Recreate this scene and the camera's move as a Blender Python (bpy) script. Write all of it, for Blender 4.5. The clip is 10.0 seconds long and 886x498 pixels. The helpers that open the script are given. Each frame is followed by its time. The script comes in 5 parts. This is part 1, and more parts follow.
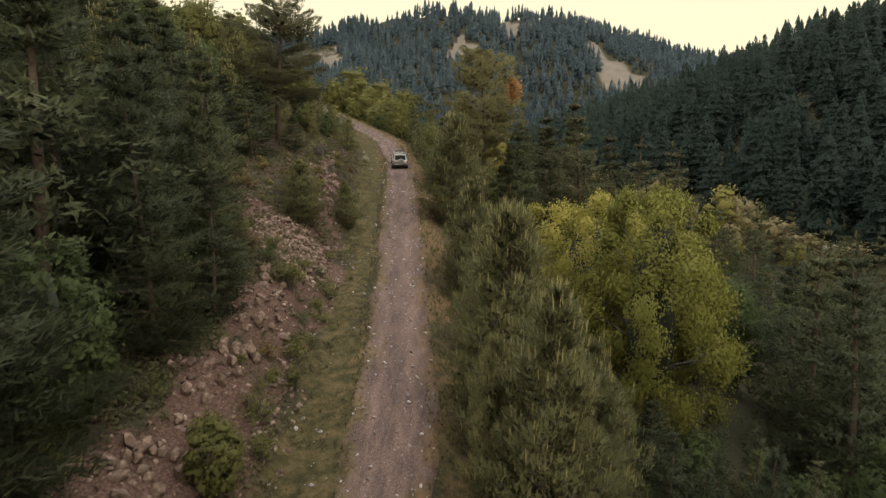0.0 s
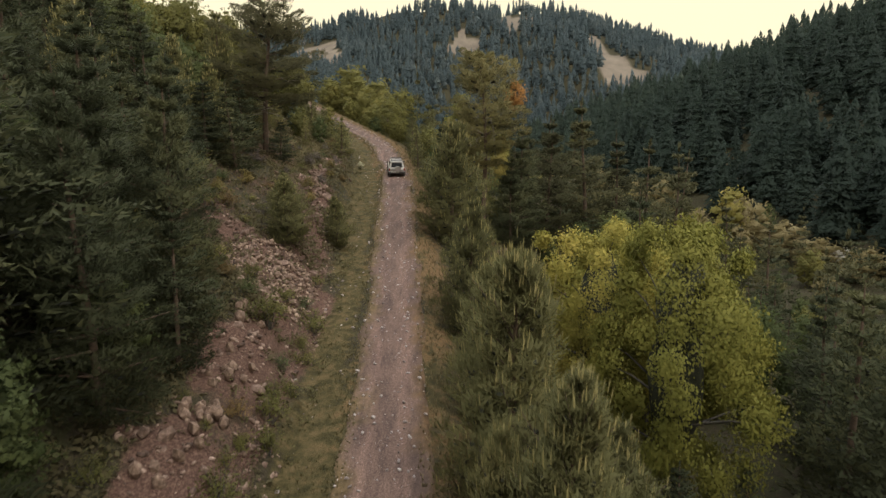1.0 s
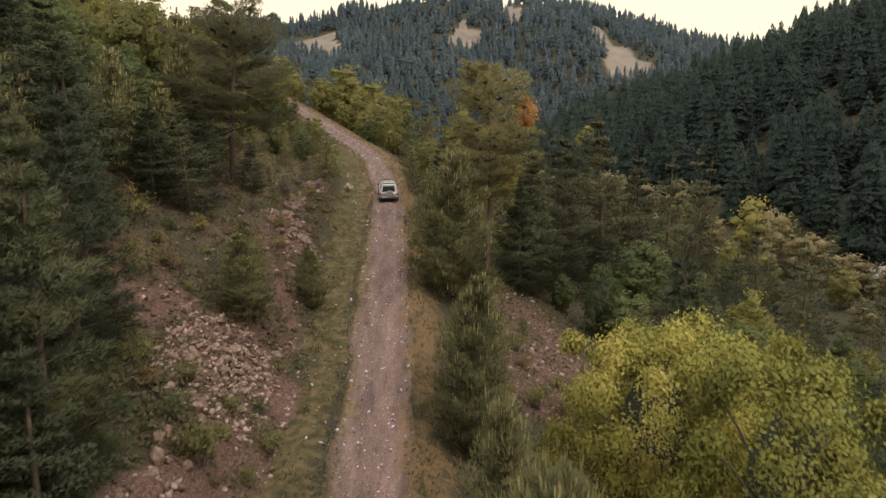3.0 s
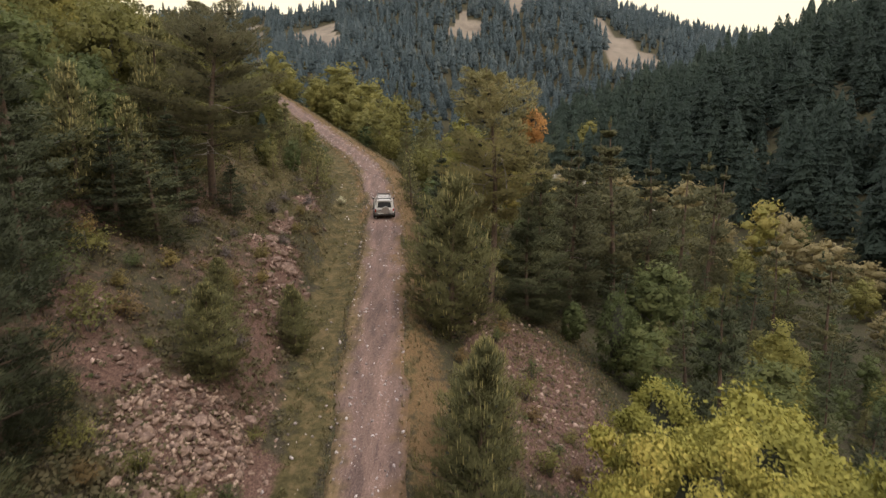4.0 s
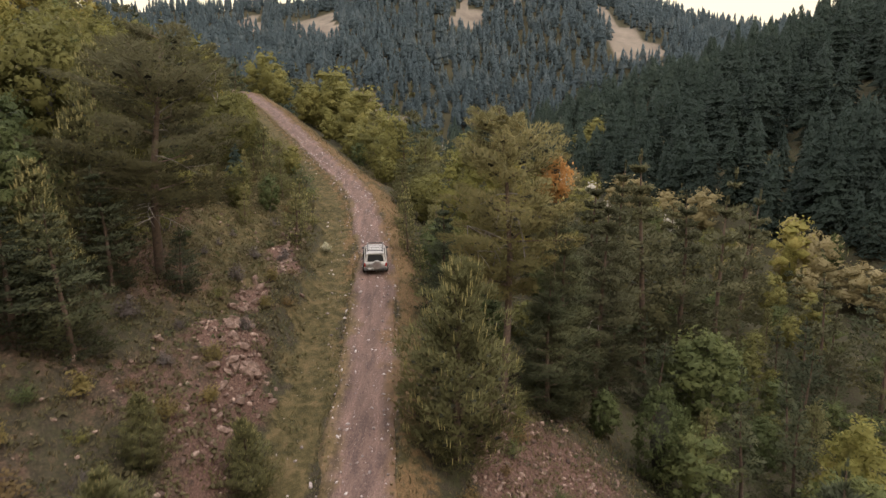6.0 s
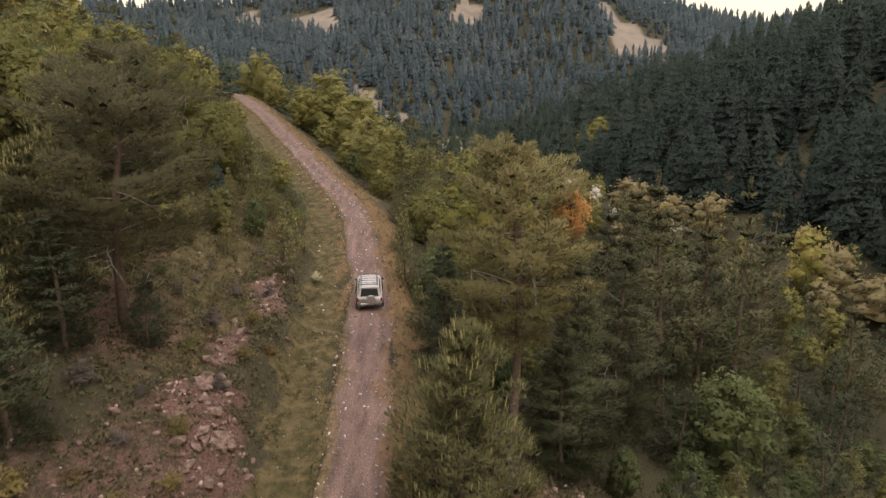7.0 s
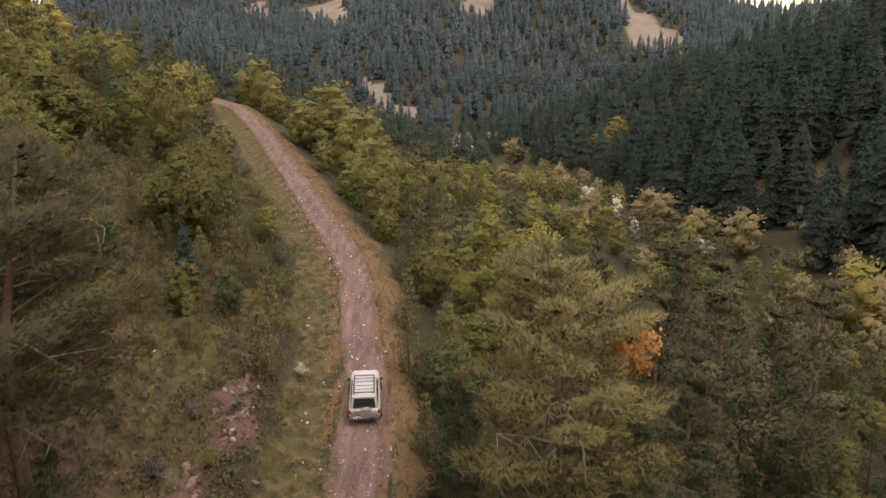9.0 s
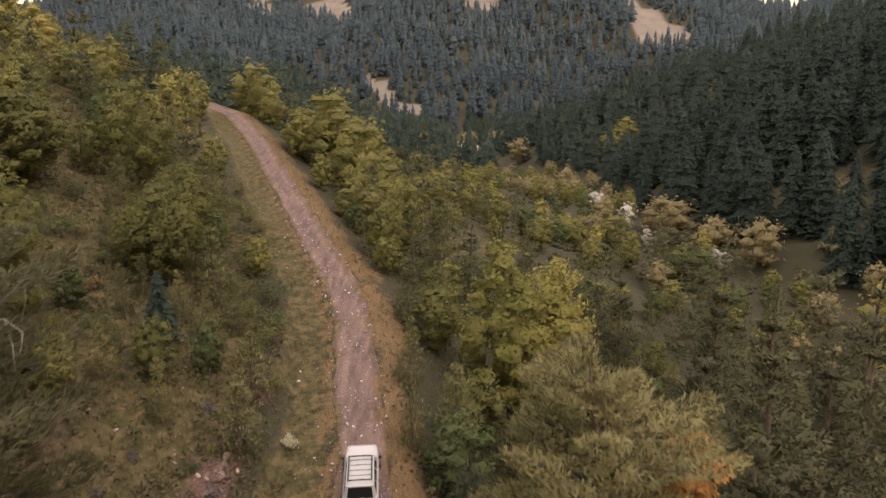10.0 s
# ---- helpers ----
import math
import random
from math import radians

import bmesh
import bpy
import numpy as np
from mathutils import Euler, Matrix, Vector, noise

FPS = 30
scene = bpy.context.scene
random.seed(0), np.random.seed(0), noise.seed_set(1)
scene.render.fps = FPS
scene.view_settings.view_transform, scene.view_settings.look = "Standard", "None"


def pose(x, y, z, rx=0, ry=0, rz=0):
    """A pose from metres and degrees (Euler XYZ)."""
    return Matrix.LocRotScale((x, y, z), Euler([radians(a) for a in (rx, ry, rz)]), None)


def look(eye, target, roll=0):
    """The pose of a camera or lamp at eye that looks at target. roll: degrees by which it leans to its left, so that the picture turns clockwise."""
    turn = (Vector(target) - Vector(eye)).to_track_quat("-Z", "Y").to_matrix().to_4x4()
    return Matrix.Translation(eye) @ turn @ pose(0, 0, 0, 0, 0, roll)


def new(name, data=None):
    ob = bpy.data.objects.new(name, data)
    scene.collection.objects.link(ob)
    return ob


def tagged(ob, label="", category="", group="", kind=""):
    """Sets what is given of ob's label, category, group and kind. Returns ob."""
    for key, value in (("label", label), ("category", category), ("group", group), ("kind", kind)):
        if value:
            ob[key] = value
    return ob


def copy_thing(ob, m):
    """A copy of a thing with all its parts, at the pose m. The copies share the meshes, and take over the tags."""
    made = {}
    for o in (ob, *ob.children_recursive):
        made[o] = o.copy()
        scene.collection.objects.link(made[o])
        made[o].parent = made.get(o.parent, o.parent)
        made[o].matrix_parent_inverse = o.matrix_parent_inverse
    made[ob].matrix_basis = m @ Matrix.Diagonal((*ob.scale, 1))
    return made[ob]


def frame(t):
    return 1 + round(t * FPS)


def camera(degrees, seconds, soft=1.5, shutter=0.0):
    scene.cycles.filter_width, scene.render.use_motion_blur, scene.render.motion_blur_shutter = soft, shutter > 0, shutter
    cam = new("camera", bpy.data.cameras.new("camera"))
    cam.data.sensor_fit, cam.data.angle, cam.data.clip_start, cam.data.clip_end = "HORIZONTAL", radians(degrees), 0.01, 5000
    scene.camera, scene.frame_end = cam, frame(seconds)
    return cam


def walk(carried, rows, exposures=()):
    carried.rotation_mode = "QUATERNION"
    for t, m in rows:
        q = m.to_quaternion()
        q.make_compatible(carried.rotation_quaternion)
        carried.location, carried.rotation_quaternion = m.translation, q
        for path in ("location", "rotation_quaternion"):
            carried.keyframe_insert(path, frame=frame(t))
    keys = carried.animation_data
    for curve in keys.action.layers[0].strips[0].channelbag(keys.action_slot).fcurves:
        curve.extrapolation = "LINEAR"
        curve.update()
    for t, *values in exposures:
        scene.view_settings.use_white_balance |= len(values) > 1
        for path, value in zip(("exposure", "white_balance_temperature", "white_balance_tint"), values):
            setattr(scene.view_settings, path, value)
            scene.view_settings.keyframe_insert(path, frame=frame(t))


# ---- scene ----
cam = camera(67.4, 10.0, soft=1.4, shutter=0.4)
METRES, EYE, TILT, LEAN, TURN = 53.0, 21.0, -8.0, 0.0, 0.0
ROWS = [
    (0.0, 0.0, 0.0, 0.0, 0.0, 0.0, 0.0),
    (0.5, 0.0022, 0.0372, 0.0192, 0.04, -0.29, 0.03),
    (1.0, 0.0037, 0.0734, 0.0369, 0.06, -0.48, 0.05),
    (1.5, 0.0046, 0.1122, 0.055, 0.07, -0.69, 0.04),
    (2.0, 0.0065, 0.1535, 0.0742, 0.12, -0.88, 0.07),
    (2.5, 0.0085, 0.1976, 0.0954, 0.16, -1.0, 0.12),
    (4.0, 0.0089, 0.3317, 0.1642, 0.19, -2.02, 0.15),
    (4.5, 0.0083, 0.3742, 0.1899, 0.21, -2.28, 0.18),
    (5.0, 0.0076, 0.4186, 0.2137, 0.22, -2.54, 0.18),
    (5.5, 0.0072, 0.465, 0.2374, 0.24, -2.77, 0.2),
    (7.0, 0.0066, 0.598, 0.3063, 0.3, -3.4, 0.27),
    (7.5, 0.0053, 0.6378, 0.3285, 0.33, -3.64, 0.3),
    (8.0, 0.0043, 0.682, 0.3542, 0.6, -3.87, 0.25),
    (8.5, 0.0036, 0.7301, 0.381, 0.9, -4.09, 0.23),
    (9.0, 0.0025, 0.7806, 0.4101, 1.16, -4.32, 0.23),
    (9.5, -0.0007, 0.8322, 0.4377, 1.38, -4.54, 0.16),
    (10.0, -0.0043, 0.885, 0.4636, 1.5, -4.73, 0.15),
]
walk(cam, [(t, pose(0, 0, EYE, TILT, LEAN, TURN) @ pose(METRES * x, METRES * y, METRES * z, 90 + pitch, roll, yaw)) for t, x, y, z, yaw, pitch, roll in ROWS],
     [(0.0, 0.10, 6250, 11), (2.5, 0.28, 6350, 17), (5.0, 0.40, 6300, 19), (10.0, 0.47, 6700, 27)])

# ---- overcast evening sky and a weak, wide sun ----
world = bpy.data.worlds.new("sky")
scene.world = world
world.use_nodes = True
_n, _l = world.node_tree.nodes, world.node_tree.links
_n.clear()
_out = _n.new("ShaderNodeOutputWorld")
_bg = _n.new("ShaderNodeBackground")
_sky = _n.new("ShaderNodeTexSky")
_sky.sky_type, _sky.sun_disc = "NISHITA", False
_sky.sun_elevation, _sky.sun_rotation = radians(53), radians(141)
_sky.dust_density, _sky.air_density, _sky.ozone_density = 6.0, 1.5, 0.6
_scale = _n.new("ShaderNodeVectorMath")
_scale.operation = "SCALE"
_scale.inputs["Scale"].default_value = 0.01
_tex = _n.new("ShaderNodeTexCoord")
_sep = _n.new("ShaderNodeSeparateXYZ")
_cloud = _n.new("ShaderNodeValToRGB")
_cloud.color_ramp.elements[0].position, _cloud.color_ramp.elements[0].color = 0.24, (1.02, 0.90, 0.58, 1)
_cloud.color_ramp.elements[1].position, _cloud.color_ramp.elements[1].color = 0.85, (1.75, 1.8, 1.8, 1)
_mix = _n.new("ShaderNodeMix")
_mix.data_type, _mix.blend_type = "RGBA", "ADD"
_mix.inputs["Factor"].default_value = 1.0
_l.new(_sky.outputs["Color"], _scale.inputs[0])
_l.new(_tex.outputs["Generated"], _sep.inputs[0])
_l.new(_sep.outputs["Z"], _cloud.inputs["Fac"])
_l.new(_scale.outputs[0], _mix.inputs["A"])
_l.new(_cloud.outputs["Color"], _mix.inputs["B"])
_l.new(_mix.outputs["Result"], _bg.inputs["Color"])
_bg.inputs["Strength"].default_value = 1.0
_l.new(_bg.outputs[0], _out.inputs["Surface"])

_sun = bpy.data.lights.new("sun", "SUN")
_sun.energy, _sun.angle, _sun.color = 1.5, radians(24), (1.0, 0.93, 0.82)
sun = new("sun", _sun)
sun.matrix_world = look((0, 0, 200), (-0.45, 0.55, 200 - 0.95))

# ---- the lie of the land ----
def vnoise(x, y, scale, seed):
    """Smooth value noise in -1..1, for arrays."""
    x, y = np.asarray(x, float) / scale, np.asarray(y, float) / scale
    ix, iy = np.floor(x), np.floor(y)
    fx, fy = x - ix, y - iy
    fx, fy = fx * fx * (3 - 2 * fx), fy * fy * (3 - 2 * fy)

    def lattice(a, b):
        s = np.sin(a * 127.1 + b * 311.7 + seed * 74.7) * 43758.5453
        return 2 * (s - np.floor(s)) - 1

    low = lattice(ix, iy) * (1 - fx) + lattice(ix + 1, iy) * fx
    high = lattice(ix, iy + 1) * (1 - fx) + lattice(ix + 1, iy + 1) * fx
    return low * (1 - fy) + high * fy


def ramp(a, b, v):
    s = np.clip((np.asarray(v, float) - a) / (b - a), 0, 1)
    return s * s * (3 - 2 * s)


ROAD_Y = [-80, 0, 22, 33, 44, 56, 61, 70, 80, 87, 95, 98, 105, 108, 115, 118, 130, 146, 161, 167, 200, 260]
ROAD_X = [-1.2, -1.8, -2.0, -2.3, -2.85, -3.65, -3.95, -4.45, -5.2, -6.35, -7.8, -8.7, -11.0, -12.7, -15.5, -16.9, -22.1, -28.9, -36.3, -39.4, -62, -120]
_ys = np.arange(-140, 320, 1.0)
_xs = np.convolve(np.interp(_ys, ROAD_Y, ROAD_X), np.ones(7) / 7, "same")
_sl = np.gradient(_xs, _ys)


def road_x(y):
    return np.interp(y, _ys[4:-4], _xs[4:-4])


def road_z(y):
    y = np.asarray(y, float)
    return 4.9 + 0.187 * np.minimum(y, 170) + 0.10 * np.clip(y - 170, 0, 90)


def across(x, y):
    """Metres to the right of the road's middle."""
    return (x - road_x(y)) / np.sqrt(1 + np.interp(y, _ys[4:-4], _sl[4:-4]) ** 2)


def valley_x(y):
    return np.interp(y, [-200, 0, 60, 100, 140, 168, 219, 325, 450, 600, 1400], [95, 80, 70, 66, 60, 53, 43, 28, 5, -20, -150])


def valley_z(y):
    return np.interp(y, [-200, 0, 60, 140, 219, 325, 450, 600, 1400], [-20, -8, -4, 2, 5, 6, 7, 10, 40])


def bank_height(y):
    return np.interp(y, [-50, 25, 45, 60, 68, 76, 90, 110, 130, 170], [2.6, 2.5, 2.7, 2.9, 2.4, 1.6, 1.5, 1.4, 1.2, 1.0])


CREST_X = [-900, -420, -182, -120, -30, 40, 77, 105, 193, 238, 300, 363, 398, 452, 700, 1200]
CREST_Z = [150, 194, 214, 220, 229, 227, 216, 222, 210, 196, 179, 159, 152, 150, 188, 225]


def mountain_z(x, y):
    crest_y = 1050 + 60 * vnoise(x, 0 * x, 260, 5)
    crest = np.interp(x, CREST_X, CREST_Z)
    ribs = 16 * vnoise(x + 0.25 * y, 0.25 * y, 90, 9) + 6 * vnoise(x, y, 34, 11)
    t = (y - 580) / (crest_y - 580)
    face = 8 + (crest - 8) * np.where(t < 1, t, 2 - t)
    return face + ribs * np.clip(4 * t * (1.02 - t), 0, 1)


def land(x, y, fine=True):
    x, y = np.asarray(x, float), np.asarray(y, float)
    u = across(x, y)
    r = road_z(y)
    v, vx = valley_z(y), valley_x(y)
    # uphill, on the left
    w = -u
    bh = bank_height(y)
    toe = 4.1 + 0.4 * vnoise(y, 0 * y, 9, 3)
    left = -0.12 * ramp(1.6, 3.4, w) + bh * ramp(0, 1, (w - toe) / (0.95 * bh + 0.4)) ** 0.8
    left = left + 0.50 * np.clip(w - 7, 0, 60) + 0.36 * np.clip(w - 67, 0, 400)
    left = left - 0.48 * np.clip(y - 195, 0, 400)
    rough = ramp(3.6, 6, w) * (0.22 * vnoise(x, y, 1.7, 21) + 0.35 * vnoise(x, y, 5.2, 22)) + ramp(8, 30, w) * 1.6 * vnoise(x, y, 21, 23)
    # downhill, on the right
    span = np.maximum((vx - road_x(y)) - 2.2, 20)
    s = np.clip((u - 2.2) / span, 0, 1)
    right = (v - r) * (1 - (1 - s) ** 2.0)
    rough_r = ramp(2.2, 5, u) * (0.14 * vnoise(x, y, 1.9, 31) + 0.3 * vnoise(x, y, 6, 32)) + ramp(12, 40, u) * 1.2 * vnoise(x, y, 18, 33)
    near = r + np.where(u < 0, left + (rough if fine else 0), right + (rough_r if fine else 0))
    near = np.maximum(near, v + 2 * vnoise(x, y, 40, 34))
    # the wooded hill across the valley
    d = (x - vx) * 0.96 - 5
    hill = 0.55 * np.clip(d, 0, 400) - 0.0006 * np.clip(d, 0, 400) ** 2
    hill = hill * (1 - ramp(360, 560, y + 0.15 * x)) + 5 * ramp(5, 60, d) * vnoise(x, y, 60, 41)
    near = np.where(d > 0, v + np.maximum(hill, 0), near)
    return np.maximum(near, mountain_z(x, y))


def land_at(x, y):
    return float(land(np.array([x]), np.array([y]))[0])

# ---- materials ----
def nodes_of(name):
    m = bpy.data.materials.new(name)
    m.use_nodes = True
    n, l = m.node_tree.nodes, m.node_tree.links
    n.clear()
    out = n.new("ShaderNodeOutputMaterial")
    return m, n, l, out


def principled(n, l, out, rough=0.8, metal=0.0, spec=0.3):
    b = n.new("ShaderNodeBsdfPrincipled")
    b.inputs["Roughness"].default_value = rough
    b.inputs["Metallic"].default_value = metal
    b.inputs["Specular IOR Level"].default_value = spec
    l.new(b.outputs[0], out.inputs["Surface"])
    return b


def ramp_node(n, stops):
    r = n.new("ShaderNodeValToRGB")
    els = r.color_ramp.elements
    while len(els) < len(stops):
        els.new(0.5)
    for e, (p, c) in zip(els, stops):
        e.position, e.color = p, (*c, 1)
    return r


def noise_node(n, l, coord, scale, detail=4.0, rough=0.6):
    t = n.new("ShaderNodeTexNoise")
    t.inputs["Scale"].default_value, t.inputs["Detail"].default_value, t.inputs["Roughness"].default_value = scale, detail, rough
    l.new(coord, t.inputs["Vector"])
    return t


def mixc(n, l, fac, a, b, mode="MIX"):
    m = n.new("ShaderNodeMix")
    m.data_type, m.blend_type = "RGBA", mode
    for key, val in (("Factor", fac), ("A", a), ("B", b)):
        if isinstance(val, (int, float)):
            m.inputs[key].default_value = val
        elif isinstance(val, tuple):
            m.inputs[key].default_value = (*val, 1)
        else:
            l.new(val, m.inputs[key])
    return m.outputs["Result"]


def bump(n, l, height, strength, distance, bsdf):
    b = n.new("ShaderNodeBump")
    b.inputs["Strength"].default_value, b.inputs["Distance"].default_value = strength, distance
    l.new(height, b.inputs["Height"])
    l.new(b.outputs[0], bsdf.inputs["Normal"])


def foliage(name, dark, light, tip, trans=0.5, patch=0.35, lace=0.0, cut=0.45):
    """Leaves or needles: each spray, each plant and each patch of the crown has its own tone; lace opens gaps between the twigs of a bough."""
    m, n, l, out = nodes_of(name)
    geo, info = n.new("ShaderNodeNewGeometry"), n.new("ShaderNodeObjectInfo")
    r = ramp_node(n, [(0.0, dark), (0.7, light), (1.0, tip)])
    no = noise_node(n, l, geo.outputs["Position"], patch, 2.0)
    mm = n.new("ShaderNodeMath")
    mm.operation = "MULTIPLY_ADD"
    mm.inputs[1].default_value, mm.inputs[2].default_value = 0.15, 0.015
    l.new(geo.outputs["Random Per Island"], mm.inputs[0])
    m2 = n.new("ShaderNodeMath")
    m2.operation = "MULTIPLY_ADD"
    m2.inputs[1].default_value = 0.60
    l.new(no.outputs["Fac"], m2.inputs[0])
    l.new(mm.outputs[0], m2.inputs[2])
    m3 = n.new("ShaderNodeMath")
    m3.operation = "MULTIPLY_ADD"
    m3.inputs[1].default_value = 0.42
    l.new(info.outputs["Random"], m3.inputs[0])
    l.new(m2.outputs[0], m3.inputs[2])
    l.new(m3.outputs[0], r.inputs["Fac"])
    b = n.new("ShaderNodeBsdfPrincipled")
    b.inputs["Roughness"].default_value, b.inputs["Specular IOR Level"].default_value = 0.7, 0.14
    l.new(r.outputs["Color"], b.inputs["Base Color"])
    t = n.new("ShaderNodeBsdfTranslucent")
    l.new(r.outputs["Color"], t.inputs["Color"])
    s = n.new("ShaderNodeMixShader")
    s.inputs["Fac"].default_value = trans
    l.new(b.outputs[0], s.inputs[1])
    l.new(t.outputs[0], s.inputs[2])
    if not lace:
        l.new(s.outputs[0], out.inputs["Surface"])
        return m
    fine = noise_node(n, l, geo.outputs["Position"], lace, 3.0, 0.65)
    gap = ramp_node(n, [(cut - 0.02, (0, 0, 0)), (cut + 0.02, (1, 1, 1))])
    l.new(fine.outputs["Fac"], gap.inputs["Fac"])
    clear = n.new("ShaderNodeBsdfTransparent")
    s2 = n.new("ShaderNodeMixShader")
    l.new(gap.outputs["Color"], s2.inputs["Fac"])
    l.new(clear.outputs[0], s2.inputs[1])
    l.new(s.outputs[0], s2.inputs[2])
    l.new(s2.outputs[0], out.inputs["Surface"])
    return m


PINE = foliage("pine_needles", (0.058, 0.063, 0.029), (0.146, 0.138, 0.057), (0.262, 0.224, 0.090))
TALL_PINE = foliage("sunlit_pine_needles", (0.050, 0.052, 0.026), (0.132, 0.122, 0.052), (0.262, 0.220, 0.090), 0.4)
SHOOT = foliage("young_pine_shoots", (0.205, 0.185, 0.078), (0.315, 0.272, 0.112), (0.420, 0.356, 0.148))
PINE_DARK = foliage("dark_pine_needles", (0.028, 0.035, 0.021), (0.066, 0.073, 0.037), (0.140, 0.137, 0.060), 0.42)
OLD_PINE = foliage("old_pine_needles", (0.026, 0.030, 0.018), (0.096, 0.093, 0.045), (0.255, 0.222, 0.098), 0.4, patch=0.22)
OLD_DARK = foliage("old_dark_pine_needles", (0.043, 0.044, 0.025), (0.102, 0.095, 0.047), (0.190, 0.168, 0.078))
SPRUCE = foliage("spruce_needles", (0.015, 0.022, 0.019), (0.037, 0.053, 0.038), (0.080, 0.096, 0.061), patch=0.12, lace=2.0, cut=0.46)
# bluer and paler than the near spruces: distance haze put into the colour
HAZY_SPRUCE = foliage("hazy_spruce_needles", (0.028, 0.046, 0.054), (0.075, 0.099, 0.101), (0.156, 0.175, 0.158), patch=0.03, lace=0.8, cut=0.44)
BROAD = foliage("broad_leaves", (0.070, 0.086, 0.020), (0.262, 0.238, 0.052), (0.570, 0.430, 0.112), 0.33, patch=0.22)
BIRCH = foliage("birch_leaves", (0.070, 0.084, 0.026), (0.225, 0.205, 0.056), (0.440, 0.345, 0.110), patch=0.30, lace=6.0, cut=0.43)
GREEN = foliage("green_leaves", (0.036, 0.054, 0.022), (0.093, 0.109, 0.040), (0.168, 0.173, 0.060), patch=0.3, lace=4.0, cut=0.46)
OLIVE = foliage("olive_leaves", (0.056, 0.060, 0.021), (0.146, 0.138, 0.042), (0.235, 0.208, 0.064), patch=0.3, lace=3.5, cut=0.46)
PALE = foliage("pale_leaves", (0.132, 0.110, 0.050), (0.240, 0.198, 0.094), (0.350, 0.290, 0.155), patch=0.3, lace=2.5, cut=0.45)
WHITE = foliage("white_seed_heads", (0.238, 0.216, 0.151), (0.454, 0.421, 0.346), (0.670, 0.626, 0.540), patch=0.5, lace=2.5, cut=0.45)
ORANGE = foliage("orange_leaves", (0.281, 0.146, 0.052), (0.486, 0.259, 0.089), (0.616, 0.378, 0.146), patch=0.6)
CREAM = foliage("cream_blossom", (0.238, 0.238, 0.130), (0.497, 0.464, 0.313), (0.713, 0.670, 0.497), patch=0.9)
RUST = foliage("rusty_leaves", (0.109, 0.078, 0.035), (0.181, 0.124, 0.051), (0.267, 0.188, 0.072), patch=0.6)
TWIGGY = foliage("grey_twigs", (0.072, 0.058, 0.048), (0.125, 0.104, 0.088), (0.185, 0.156, 0.136), patch=0.6)
GOLDEN = foliage("golden_leaves", (0.100, 0.084, 0.032), (0.180, 0.142, 0.050), (0.270, 0.205, 0.072), patch=0.6)
GRASS = foliage("grass_blades", (0.074, 0.065, 0.028), (0.126, 0.106, 0.047), (0.186, 0.152, 0.072), patch=0.25)
DRYGRASS = foliage("dry_grass_blades", (0.106, 0.087, 0.045), (0.192, 0.152, 0.079), (0.323, 0.248, 0.143), patch=0.25)
HEATH = foliage("heath_leaves", (0.074, 0.064, 0.032), (0.138, 0.117, 0.060), (0.212, 0.170, 0.092), patch=0.4)
SCRUB = foliage("scrub_leaves", (0.070, 0.067, 0.030), (0.140, 0.124, 0.054), (0.225, 0.186, 0.084), patch=0.4)


def bark(name, a, b):
    m, n, l, out = nodes_of(name)
    p = principled(n, l, out, 0.9)
    c = n.new("ShaderNodeTexCoord")
    t = noise_node(n, l, c.outputs["Object"], 6.0, 5.0, 0.7)
    r = ramp_node(n, [(0.3, a), (0.7, b)])
    l.new(t.outputs["Fac"], r.inputs["Fac"])
    l.new(r.outputs["Color"], p.inputs["Base Color"])
    bump(n, l, t.outputs["Fac"], 0.6, 0.03, p)
    return m


BARK = bark("pine_bark", (0.045, 0.032, 0.024), (0.14, 0.095, 0.065))
GREYBARK = bark("grey_bark", (0.045, 0.040, 0.033), (0.125, 0.112, 0.095))
# far darker than the barks: the shade deep in a crown, put into the colour
SHADED_TWIGS = bark("shaded_inner_twigs", (0.016, 0.018, 0.010), (0.032, 0.032, 0.017))
DEADWOOD = bark("dead_wood", (0.11, 0.095, 0.08), (0.27, 0.24, 0.20))


